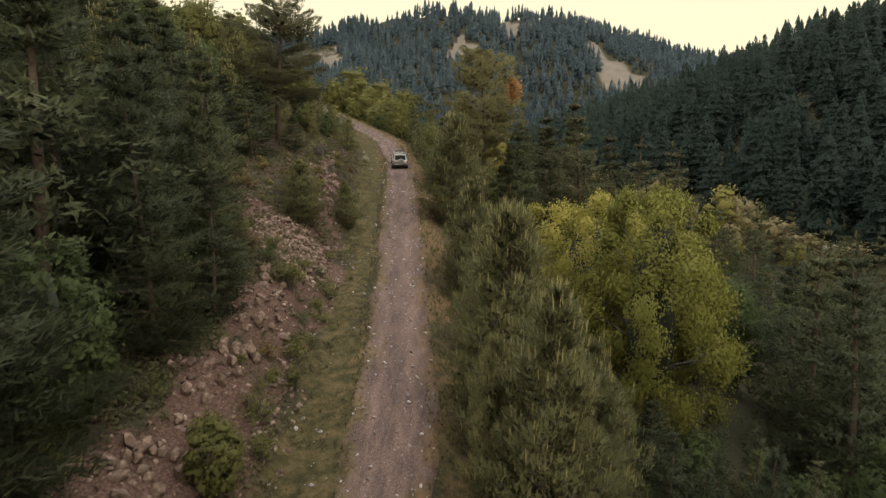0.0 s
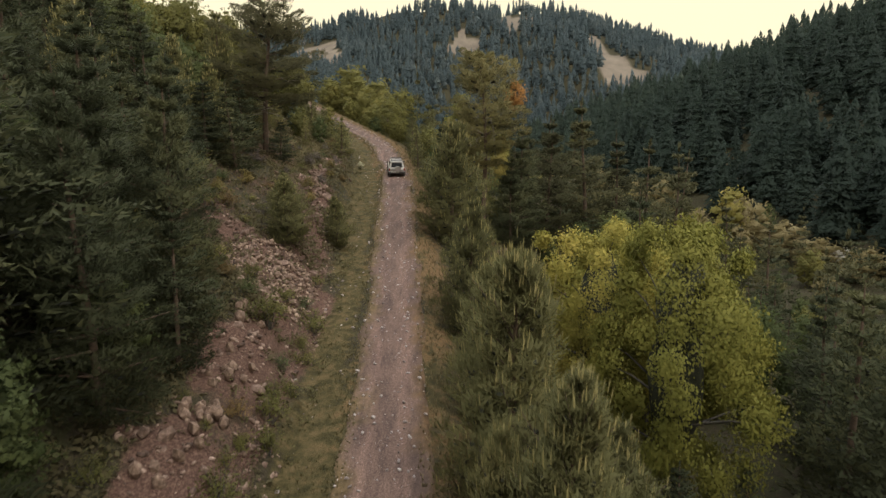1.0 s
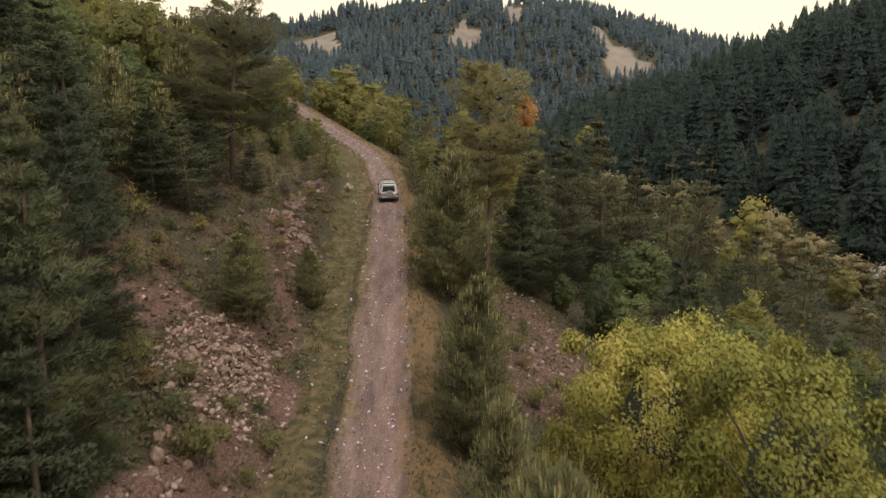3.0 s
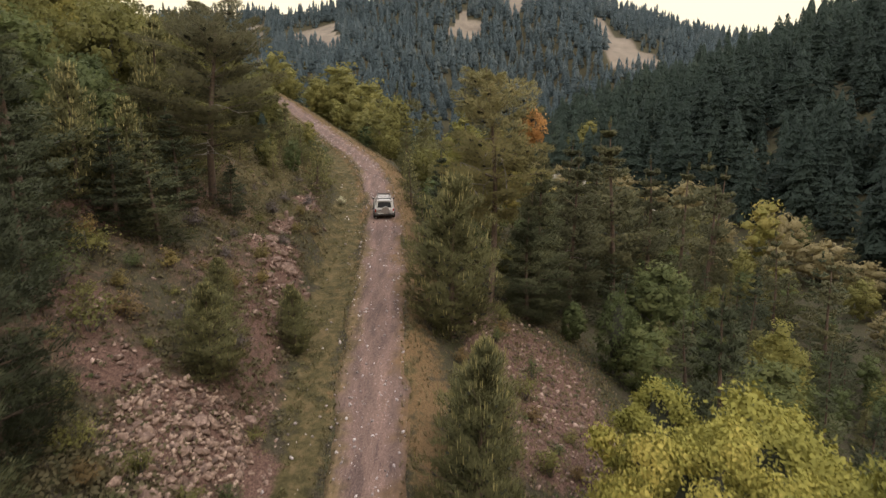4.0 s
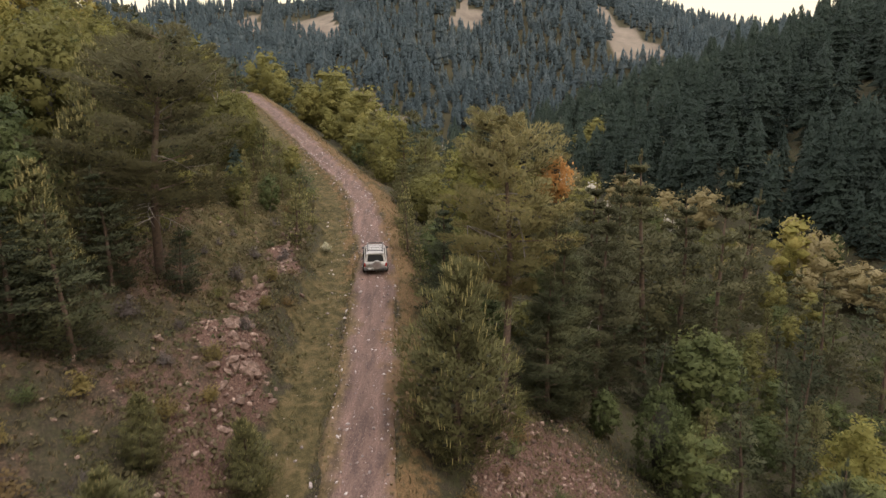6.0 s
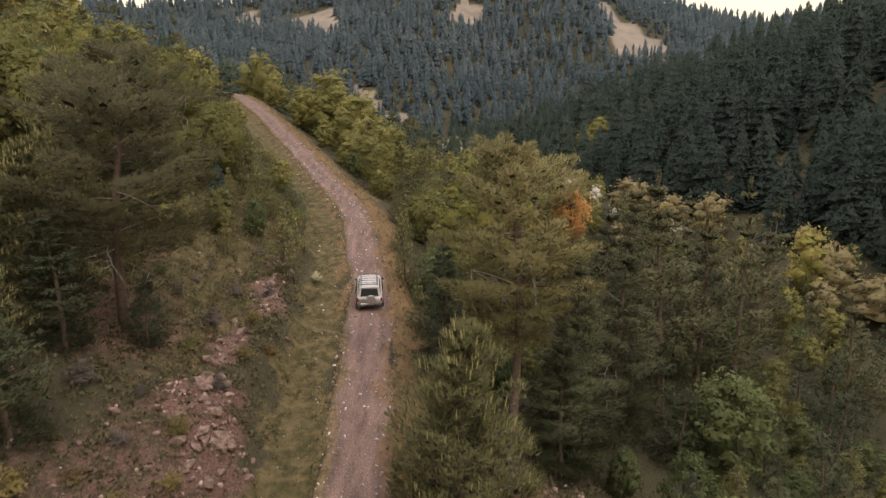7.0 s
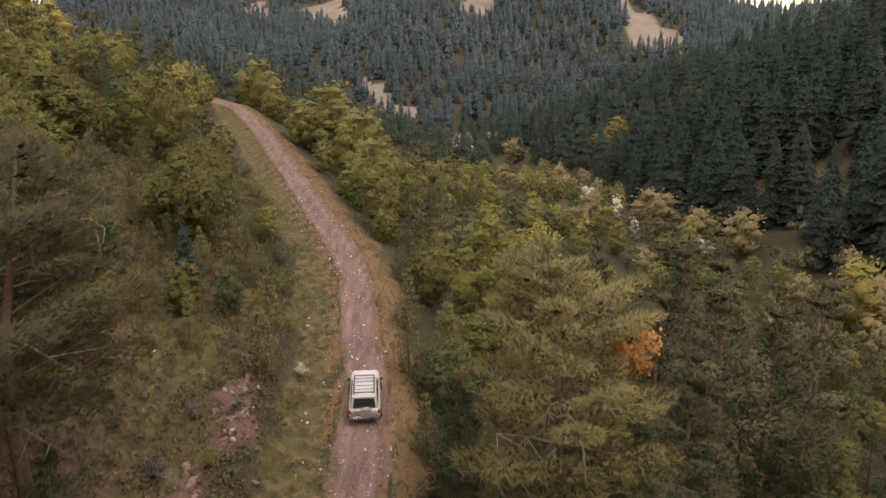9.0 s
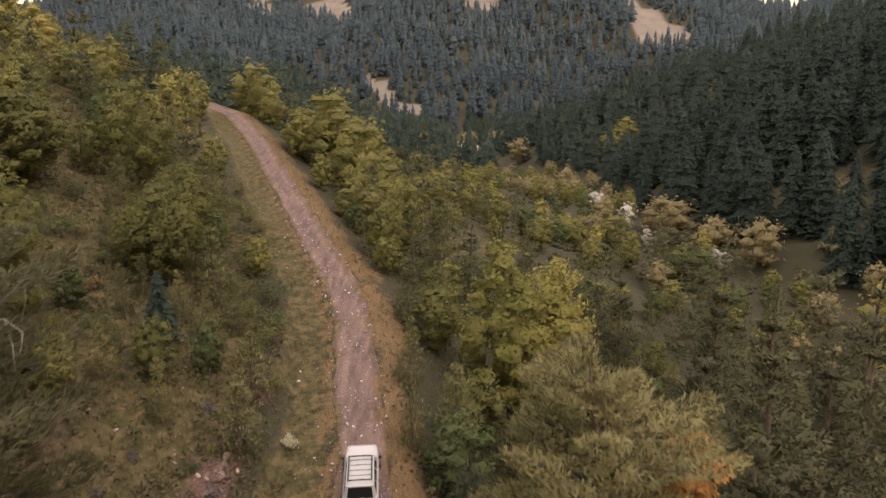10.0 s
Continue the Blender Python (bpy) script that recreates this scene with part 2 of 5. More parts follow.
def ground_material():
    """Litter, grass, bare red earth and dry pasture, each where the plan puts it."""
    m, n, l, out = nodes_of("ground")
    p = principled(n, l, out, 0.95, 0, 0.1)
    geo = n.new("ShaderNodeNewGeometry")
    pos = geo.outputs["Position"]
    att = n.new("ShaderNodeAttribute")
    att.attribute_name = "zone"
    sep = n.new("ShaderNodeSeparateColor")
    l.new(att.outputs["Color"], sep.inputs[0])
    big, mid, small = noise_node(n, l, pos, 0.25, 4), noise_node(n, l, pos, 1.6, 5, 0.7), noise_node(n, l, pos, 9.0, 6, 0.75)
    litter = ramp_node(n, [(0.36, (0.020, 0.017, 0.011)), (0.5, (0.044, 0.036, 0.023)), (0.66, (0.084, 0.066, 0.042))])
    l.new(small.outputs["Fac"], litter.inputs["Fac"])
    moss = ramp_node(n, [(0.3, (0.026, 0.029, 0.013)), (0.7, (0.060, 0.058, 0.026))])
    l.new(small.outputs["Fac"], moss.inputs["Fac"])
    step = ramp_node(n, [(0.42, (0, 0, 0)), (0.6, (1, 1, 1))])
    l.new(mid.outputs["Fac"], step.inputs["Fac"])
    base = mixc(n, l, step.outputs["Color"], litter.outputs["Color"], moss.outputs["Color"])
    grass = ramp_node(n, [(0.36, (0.034, 0.031, 0.013)), (0.5, (0.070, 0.057, 0.024)), (0.64, (0.122, 0.089, 0.043))])
    l.new(mid.outputs["Fac"], grass.inputs["Fac"])
    earth = ramp_node(n, [(0.32, (0.038, 0.023, 0.017)), (0.5, (0.096, 0.056, 0.041)), (0.68, (0.205, 0.130, 0.097))])
    l.new(small.outputs["Fac"], earth.inputs["Fac"])
    past = ramp_node(n, [(0.3, (0.115, 0.095, 0.072)), (0.7, (0.195, 0.160, 0.120))])
    past_n = noise_node(n, l, pos, 0.05, 5, 0.7)
    l.new(past_n.outputs["Fac"], past.inputs["Fac"])

    def masked(channel, wobble):
        a = n.new("ShaderNodeMath")
        a.operation = "MULTIPLY_ADD"
        a.inputs[1].default_value, a.inputs[2].default_value = wobble, -0.5 * wobble
        l.new(mid.outputs["Fac"], a.inputs[0])
        s = n.new("ShaderNodeMath")
        s.operation, s.use_clamp = "ADD", True
        l.new(channel, s.inputs[0])
        l.new(a.outputs[0], s.inputs[1])
        r = ramp_node(n, [(0.35, (0, 0, 0)), (0.62, (1, 1, 1))])
        l.new(s.outputs[0], r.inputs["Fac"])
        return r.outputs["Color"]

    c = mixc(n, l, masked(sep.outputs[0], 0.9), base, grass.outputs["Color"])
    needle = ramp_node(n, [(0.34, (0.062, 0.043, 0.022)), (0.5, (0.126, 0.079, 0.037)), (0.68, (0.200, 0.128, 0.062))])
    l.new(small.outputs["Fac"], needle.inputs["Fac"])
    c = mixc(n, l, masked(att.outputs["Alpha"], 1.6), c, needle.outputs["Color"])
    c = mixc(n, l, masked(sep.outputs[1], 1.1), c, earth.outputs["Color"])
    c = mixc(n, l, masked(sep.outputs[2], 0.5), c, past.outputs["Color"])
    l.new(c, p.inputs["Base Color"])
    bump(n, l, small.outputs["Fac"], 0.9, 0.12, p)
    return m


def road_material():
    m, n, l, out = nodes_of("dirt_road")
    p = principled(n, l, out, 0.92, 0, 0.15)
    geo = n.new("ShaderNodeNewGeometry")
    pos = geo.outputs["Position"]
    att = n.new("ShaderNodeAttribute")
    att.attribute_name = "wear"
    sep = n.new("ShaderNodeSeparateColor")
    l.new(att.outputs["Color"], sep.inputs[0])
    drawn = n.new("ShaderNodeMapping")
    drawn.inputs["Scale"].default_value = (1.6, 0.22, 1)
    l.new(pos, drawn.inputs["Vector"])
    big, mid, small = noise_node(n, l, drawn.outputs[0], 1.2, 5, 0.65), noise_node(n, l, pos, 3.0, 5, 0.7), noise_node(n, l, pos, 14, 6, 0.8)
    dirt = ramp_node(n, [(0.36, (0.056, 0.038, 0.031)), (0.5, (0.108, 0.076, 0.063)), (0.66, (0.190, 0.142, 0.119))])
    l.new(small.outputs["Fac"], dirt.inputs["Fac"])
    edge = ramp_node(n, [(0.36, (0.052, 0.042, 0.020)), (0.5, (0.086, 0.066, 0.033)), (0.66, (0.135, 0.098, 0.056))])
    l.new(mid.outputs["Fac"], edge.inputs["Fac"])
    needle = ramp_node(n, [(0.34, (0.062, 0.044, 0.024)), (0.66, (0.135, 0.088, 0.047))])
    l.new(mid.outputs["Fac"], needle.inputs["Fac"])
    side = mixc(n, l, sep.outputs[2], edge.outputs["Color"], needle.outputs["Color"])
    rut = mixc(n, l, 1.0, dirt.outputs["Color"], (1.22, 1.20, 1.20), "MULTIPLY")
    track = mixc(n, l, sep.outputs[1], dirt.outputs["Color"], rut)
    c = mixc(n, l, sep.outputs[0], side, track)
    tone = ramp_node(n, [(0.36, (0.66, 0.62, 0.61)), (0.64, (1.24, 1.14, 1.06))])
    l.new(big.outputs["Fac"], tone.inputs["Fac"])
    c = mixc(n, l, 1.0, c, tone.outputs["Color"], "MULTIPLY")
    v = n.new("ShaderNodeTexVoronoi")
    v.inputs["Scale"].default_value = 5.5
    l.new(pos, v.inputs["Vector"])
    peb = ramp_node(n, [(0.08, (1, 1, 1)), (0.15, (0, 0, 0))])
    l.new(v.outputs["Distance"], peb.inputs["Fac"])
    c = mixc(n, l, peb.outputs["Color"], c, (0.235, 0.195, 0.172))
    l.new(c, p.inputs["Base Color"])
    bump(n, l, mid.outputs["Fac"], 0.6, 0.08, p)
    return m


def stone_material(name, a, b, c):
    m, n, l, out = nodes_of(name)
    p = principled(n, l, out, 0.85, 0, 0.2)
    geo = n.new("ShaderNodeNewGeometry")
    t = noise_node(n, l, geo.outputs["Position"], 5.0, 6, 0.7)
    r = ramp_node(n, [(0.25, a), (0.5, b), (0.8, c)])
    s = n.new("ShaderNodeMath")
    s.operation = "MULTIPLY_ADD"
    s.inputs[1].default_value, s.inputs[2].default_value = 0.5, -0.25
    l.new(geo.outputs["Random Per Island"], s.inputs[0])
    s2 = n.new("ShaderNodeMath")
    s2.operation = "ADD"
    l.new(s.outputs[0], s2.inputs[0])
    l.new(t.outputs["Fac"], s2.inputs[1])
    l.new(s2.outputs[0], r.inputs["Fac"])
    l.new(r.outputs["Color"], p.inputs["Base Color"])
    bump(n, l, t.outputs["Fac"], 0.5, 0.04, p)
    return m


GROUND, ROAD = ground_material(), road_material()
REDROCK = stone_material("red_rock", (0.050, 0.033, 0.025), (0.125, 0.082, 0.061), (0.32, 0.230, 0.178))
TANROCK = stone_material("tan_rock", (0.055, 0.037, 0.027), (0.150, 0.100, 0.072), (0.36, 0.265, 0.195))
PALEROCK = stone_material("pale_stone", (0.13, 0.105, 0.095), (0.27, 0.225, 0.205), (0.48, 0.43, 0.40))


def plain(name, colour, rough=0.5, metal=0.0, spec=0.4, grain=0.15, scale=20.0):
    m, n, l, out = nodes_of(name)
    p = principled(n, l, out, rough, metal, spec)
    c = n.new("ShaderNodeTexCoord")
    t = noise_node(n, l, c.outputs["Object"], scale, 4)
    r = ramp_node(n, [(0.3, tuple(v * (1 - grain) for v in colour)), (0.7, tuple(min(1, v * (1 + grain)) for v in colour))])
    l.new(t.outputs["Fac"], r.inputs["Fac"])
    l.new(r.outputs["Color"], p.inputs["Base Color"])
    return m


PAINT = plain("champagne_paint", (0.335, 0.315, 0.285), 0.35, 0.3, 0.5, 0.06, 3.0)
TRIM = plain("grey_plastic", (0.085, 0.080, 0.075), 0.6, 0, 0.4, 0.1)
BLACK = plain("black_plastic", (0.025, 0.025, 0.025), 0.6)
RUBBER = plain("dusty_rubber", (0.05, 0.045, 0.04), 0.9)
GLASS = plain("tinted_glass", (0.008, 0.009, 0.010), 0.18, 0, 0.15, 0.05)
ALLOY = plain("alloy", (0.45, 0.44, 0.42), 0.35, 0.9)
LAMP_RED = plain("red_lens", (0.28, 0.02, 0.015), 0.25)
PLATE = plain("white_plate", (0.75, 0.75, 0.72), 0.5)
INK = plain("dark_print", (0.03, 0.03, 0.04), 0.6)

# ---- ground and road ----
def mesh_from(name, verts, faces, material, smooth=False):
    me = bpy.data.meshes.new(name)
    verts, faces = np.asarray(verts, np.float32), np.asarray(faces, np.int32)
    k = faces.shape[1]
    me.vertices.add(len(verts))
    me.vertices.foreach_set("co", verts.ravel())
    me.loops.add(faces.size)
    me.loops.foreach_set("vertex_index", faces.ravel())
    me.polygons.add(len(faces))
    me.polygons.foreach_set("loop_start", np.arange(0, faces.size, k, dtype=np.int32))
    me.update(calc_edges=True)
    me.materials.append(material)
    if smooth:
        me.polygons.foreach_set("use_smooth", np.ones(len(faces), bool))
    return me


def soften(me, verts, faces, centre, squash, amount):
    """Bends each leaf's normal away from the middle of its spray, as foliage shades."""
    v = np.asarray(verts, float)
    out = (v - centre) * squash
    out = out / np.maximum(np.linalg.norm(out, axis=1, keepdims=True), 1e-6)
    a, b, c = v[faces[:, 0]], v[faces[:, 1]], v[faces[:, 2]]
    g = np.cross(b - a, c - a)
    g = g / np.maximum(np.linalg.norm(g, axis=1, keepdims=True), 1e-9)
    vn = np.zeros_like(v)
    np.add.at(vn, faces.ravel(), np.repeat(g, faces.shape[1], 0))
    vn = vn / np.maximum(np.linalg.norm(vn, axis=1, keepdims=True), 1e-9)
    n = amount * out + (1 - amount) * vn
    n = n / np.maximum(np.linalg.norm(n, axis=1, keepdims=True), 1e-9)
    me.normals_split_custom_set_from_vertices([tuple(q) for q in n])


def face_out(verts, faces, centre, squash):
    """Turns each face away from the middle, one for all or one for each vertex."""
    v = np.asarray(verts, float)
    a, b, c = v[faces[:, 0]], v[faces[:, 1]], v[faces[:, 2]]
    g = np.cross(b - a, c - a)
    out = ((a + b + c) / 3 - (centre if centre.ndim == 1 else centre[faces[:, 0]])) * squash
    flip = (g * out).sum(1) < 0
    f = faces.copy()
    f[flip] = f[flip][:, ::-1]
    return f


def grid_faces(nx, ny):
    i = np.arange((ny - 1) * nx).reshape(ny - 1, nx)[:, :-1].ravel()
    return np.stack([i, i + 1, i + nx + 1, i + nx], 1)


def colour_layer(me, name, rgb):
    a = me.color_attributes.new(name, "FLOAT_COLOR", "POINT")
    rgba = rgb if rgb.shape[1] == 4 else np.concatenate([rgb, np.ones((len(rgb), 1))], 1)
    a.data.foreach_set("color", rgba.astype(np.float32).ravel())


def spread(start, step, growth, stop):
    out, v = [], start
    way = 1 if stop > start else -1
    while abs(v) < abs(stop):
        step *= growth
        v += way * step
        out.append(v)
    return np.array(out)


def spot(x, y, cx, cy, ax, ay):
    return 1 - ramp(0.6, 1.15, np.hypot((x - cx) / ax, (y - cy) / ay) + 0.40 * vnoise(x, y, 2.6, 52) + 0.25 * vnoise(x, y, 1.1, 54))


ROCKFALLS = [(-9.6, 42.8, 2.5, 3.4), (-7.2, 43.5, 1.4, 3.0), (-9.0, 32.5, 1.4, 3.2), (-9.4, 24.5, 1.4, 3.0), (-9.6, 19.0, 1.8, 3.0), (-9.7, 60.5, 1.1, 2.6), (-12.1, 62.5, 0.8, 1.7), (-11.7, 68.5, 1.0, 2.6), (-10.9, 75.0, 0.9, 2.2), (-13.2, 45.2, 1.7, 1.9), (-12.0, 86.0, 0.8, 2.6), (-11.6, 78.0, 1.0, 2.6), (-12.1, 81.6, 0.8, 1.8), (-11.0, 64.0, 0.9, 2.0)]


CRAGS = [(-8.7, 27.4, 16), (-8.8, 30.4, 9), (-9.6, 20.3, 14), (-9.0, 23.6, 8), (-9.3, 37.0, 9)]


def rocky(x, y):
    """Falls of broken rock on the bank."""
    m = 0 * x
    for cx, cy, ax, ay in ROCKFALLS:
        m = np.maximum(m, spot(x, y, cx, cy, ax, ay))
    return m


def scree_at(x, y):
    u = across(x, y)
    return ramp(4.5, 6.5, u) * (1 - ramp(12, 17, u)) * ramp(44, 50, y) * (1 - ramp(62, 70, y))


def earthy(x, y):
    """Bare red earth and scree: 1 where it lies open."""
    u = across(x, y)
    w = -u
    patchy = 0.5 + 0.5 * vnoise(x, y, 4, 51)
    bank = ramp(4.4, 5.6, w) * (1 - ramp(6.8, 8.2, w)) * (1 - 0.8 * ramp(50, 90, y)) * (0.3 + 0.6 * patchy)
    foot = ramp(3.9, 4.4, w) * (1 - ramp(4.9, 5.5, w)) * (1 - ramp(46, 60, y)) * 0.6
    wide = ramp(5.5, 8, w) * (1 - ramp(16, 22, w)) * ramp(38, 46, y) * (1 - ramp(76, 88, y)) * (0.10 + 0.6 * patchy)
    return np.clip(np.maximum(np.maximum(np.maximum(bank, foot), wide), np.maximum(0.85 * rocky(x, y), 0.8 * scree_at(x, y))), 0, 1)


PASTURES = [
    [(184, 921), (199, 900), (233, 752), (194, 700), (168, 742), (180, 854)],
    [(1, 870), (23, 914), (42, 906), (40, 850), (13, 842)],
    [(79, 1015), (128, 990), (108, 915), (88, 902)],
    [(-215, 1010), (-150, 990), (-118, 835), (-172, 868), (-200, 925)],
    [(-96, 686), (-78, 680), (-48, 648), (-22, 616), (-47, 612), (-68, 628)],
    [(-296, 1060), (-264, 1062), (-232, 925), (-258, 926)],
    [(400, 1000), (440, 1000), (430, 960)],
]


def pasture(x, y):
    """Treeless grass on the far mountain: 1 inside a field, with a ragged edge."""
    wx, wy = x + 8 * vnoise(x, y, 26, 61) + 6 * vnoise(x, y, 9, 63), y + 8 * vnoise(x, y, 26, 62) + 8 * vnoise(x, y, 9, 64)
    m = np.zeros(np.shape(x))
    for field in PASTURES:
        inside = np.zeros(np.shape(x), bool)
        for (ax, ay), (bx, by) in zip(field, field[1:] + field[:1]):
            cuts = (ay > wy) != (by > wy)
            inside ^= cuts & (wx < (bx - ax) * (wy - ay) / ((by - ay) or 1e-9) + ax)
        m = np.maximum(m, inside)
    return m


def build_ground():
    gx = np.concatenate([spread(-52, 0.7, 1.10, -2200)[::-1], np.arange(-52, 32.1, 0.9), spread(32, 0.9, 1.09, 2200)])
    gy = np.concatenate([spread(-22, 0.8, 1.12, -1400)[::-1], np.arange(-22, 178, 0.95), spread(178, 0.8, 1.035, 2600)])
    x, y = np.meshgrid(gx, gy)
    x, y = x.ravel(), y.ravel()
    z = land(x, y)
    u = across(x, y)
    on_map = (y < 190) & (y > -100)
    z = z - np.where(on_map, 0.10 * (1 - ramp(1.5, 2.0, np.abs(u))), 0)
    me = mesh_from("ground", np.stack([x, y, z], 1), grid_faces(len(gx), len(gy)), GROUND, True)
    w = -u
    verge = ramp(1.5, 2.1, w) * (1 - ramp(3.6, 5.6, w + 0.9 * vnoise(x, y, 2.4, 93))) * np.where(y < 60, 0.75, 1.0)
    verge = np.maximum(verge, ramp(1.2, 1.8, u) * (1 - ramp(2.6, 4, u)) * 0.7)
    slope = ramp(5, 8, w) * (1 - ramp(28, 44, w)) * ramp(54, 72, y) * 0.75
    tip = ramp(6, 14, u) * (1 - ramp(30, 60, u)) * ramp(85, 110, y) * 0.5
    clearing = (1 - ramp(0.8, 1.1, np.hypot((x - 80) / 6, (y - 199) / 10)))
    grass = np.clip(verge + slope + tip + clearing, 0, 1) * np.where(y < 300, 1, 0)
    ochre = ramp(1.1, 1.7, u) * (1 - ramp(2.8, 5.2, u)) * (0.62 + 0.5 * vnoise(x, y, 2.2, 53)) + (0.40 + 0.4 * ramp(64, 84, y)) * ramp(1.0, 1.5, w) * (1 - ramp(1.8, 2.6, w)) + 0.5 * ramp(64, 84, y) * ramp(1.0, 1.4, u) * (1 - ramp(1.8, 2.6, u))
    zone = np.stack([grass, np.where(y < 190, earthy(x, y), 0), pasture(x, y), np.where(y < 190, ochre, 0)], 1)
    colour_layer(me, "zone", zone)
    return tagged(new("ground", me), "brown forest floor with olive grass and bare red earth", "ground", kind="structure")


def build_road():
    ys = np.arange(-60, 188, 0.5)
    us = np.linspace(-1, 1, 29)
    rows, wear = [], []
    dx = np.interp(ys, _ys, _sl)
    for y, s in zip(ys, dx):
        half_l = 1.90 + 0.22 * float(vnoise(y, 1.0, 3.1, 71)) + 0.16 * float(vnoise(y, 1.0, 1.1, 76)) - 0.42 * float(ramp(64, 84, y)) + 0.15 * float(ramp(120, 140, y))
        half_r = 1.90 + 0.22 * float(vnoise(y, 2.0, 2.7, 72)) + 0.16 * float(vnoise(y, 2.0, 1.3, 77)) - 0.42 * float(ramp(64, 84, y)) + 0.15 * float(ramp(120, 140, y))
        c = float(road_x(y))
        n = math.sqrt(1 + s * s)
        for t in us:
            d = t * (half_l if t < 0 else half_r)
            px, py = c + d / n, y - d * s / n
            rut = -0.05 * math.exp(-((abs(d) - 0.72) / 0.22) ** 2) + 0.03 * math.exp(-(d / 0.4) ** 2)
            pz = float(road_z(py)) + 0.02 + rut - 0.16 * max(0.0, abs(t) - 0.86) / 0.14 + 0.018 * float(vnoise(px, py, 0.9, 73))
            rows.append((px, py, pz))
            k = 1 - float(ramp(0.48, 0.98, abs(t) + 0.30 * float(vnoise(px, py, 1.3, 74)) + 0.22 * float(vnoise(px, py, 0.5, 75))))
            wear.append((k, math.exp(-((abs(d) - 0.72) / 0.3) ** 2), 1.0 if d > 0 else 0.0))
    me = mesh_from("road", rows, grid_faces(len(us), len(ys)), ROAD, True)
    colour_layer(me, "wear", np.array(wear))
    return tagged(new("road", me), "rutted pinkish-brown dirt track with pale stones", "road", kind="structure")


build_ground()
build_road()

# ---- kinds of trees ----


def unit(v):
    return v / np.maximum(np.linalg.norm(v, axis=-1, keepdims=True), 1e-9)


def tube(path, radii, sides=6):
    """A tapered bent limb: vertices and triangles."""
    path = np.asarray(path, float)
    n = len(path)
    tang = unit(np.gradient(path, axis=0))
    ref = np.where(np.abs(tang[:, 2:3]) > 0.9, [[1.0, 0, 0]], [[0, 0, 1.0]])
    a = unit(np.cross(tang, ref))
    b = np.cross(tang, a)
    ang = np.arange(sides) * 2 * math.pi / sides
    ring = path[:, None] + (np.cos(ang)[None, :, None] * a[:, None] + np.sin(ang)[None, :, None] * b[:, None]) * np.asarray(radii)[:, None, None]
    faces = []
    for i in range(n - 1):
        for j in range(sides):
            p, q = i * sides + j, i * sides + (j + 1) % sides
            faces += [(p, q, q + sides), (p, q + sides, p + sides)]
    return ring.reshape(-1, 3), np.array(faces)


def joined(pieces):
    vs, fs, k = [], [], 0
    for v, f in pieces:
        vs.append(v)
        fs.append(f + k)
        k += len(v)
    return np.concatenate(vs), np.concatenate(fs)


def blades(centres, along, r, count, length, width, spread_=0.9, lift=0.25):
    """Tufts of needles: count thin triangles round each centre."""
    n = len(centres)
    c = np.repeat(centres, count, 0)
    d = unit(np.repeat(along, count, 0) + spread_ * r.normal(size=(n * count, 3)) + [0, 0, lift])
    side = unit(np.cross(d, r.normal(size=(n * count, 3))))
    L = length * r.uniform(0.65, 1.3, (n * count, 1))
    w = width * r.uniform(0.7, 1.3, (n * count, 1))
    base = c - d * 0.15 * L
    tri = np.stack([base + side * w * 0.5, base - side * w * 0.5, base + d * L], 1)
    return tri


def soup(tris):
    v = np.asarray(tris).reshape(-1, 3)
    return v, np.arange(len(v)).reshape(-1, 3)


def leaves(centres, normals, r, size):
    """Folded leaf-like diamonds."""
    n = len(centres)
    nn = unit(normals + 0.8 * r.normal(size=(n, 3)))
    a = unit(np.cross(nn, r.normal(size=(n, 3))))
    b = np.cross(nn, a)
    s = size * r.uniform(0.6, 1.4, (n, 1))
    p0, p2 = centres - a * s * 0.6, centres + a * s * 0.6
    p1, p3 = centres + b * s * 0.38 + nn * s * 0.12, centres - b * s * 0.38 + nn * s * 0.12
    v = np.stack([p0, p1, p2, p3], 1).reshape(-1, 3)
    i = np.arange(n)[:, None] * 4
    return v, np.concatenate([i + [[0, 1, 2]], i + [[0, 2, 3]]])


OCTA_V = np.array([(1, 0, 0), (-1, 0, 0), (0, 1, 0), (0, -1, 0), (0, 0, 1), (0, 0, -1)], float)
OCTA = np.array([(0, 2, 4), (2, 1, 4), (1, 3, 4), (3, 0, 4), (2, 0, 5), (1, 2, 5), (3, 1, 5), (0, 3, 5)])
ICO = np.array([(0, 11, 5), (0, 5, 1), (0, 1, 7), (0, 7, 10), (0, 10, 11), (1, 5, 9), (5, 11, 4), (11, 10, 2), (10, 7, 6), (7, 1, 8), (3, 9, 4), (3, 4, 2), (3, 2, 6), (3, 6, 8), (3, 8, 9), (4, 9, 5), (2, 4, 11), (6, 2, 10), (8, 6, 7), (9, 8, 1)])
ICO_V = unit(np.array([(-1, 1.618, 0), (1, 1.618, 0), (-1, -1.618, 0), (1, -1.618, 0), (0, -1, 1.618), (0, 1, 1.618), (0, -1, -1.618), (0, 1, -1.618), (1.618, 0, -1), (1.618, 0, 1), (-1.618, 0, -1), (-1.618, 0, 1)]))


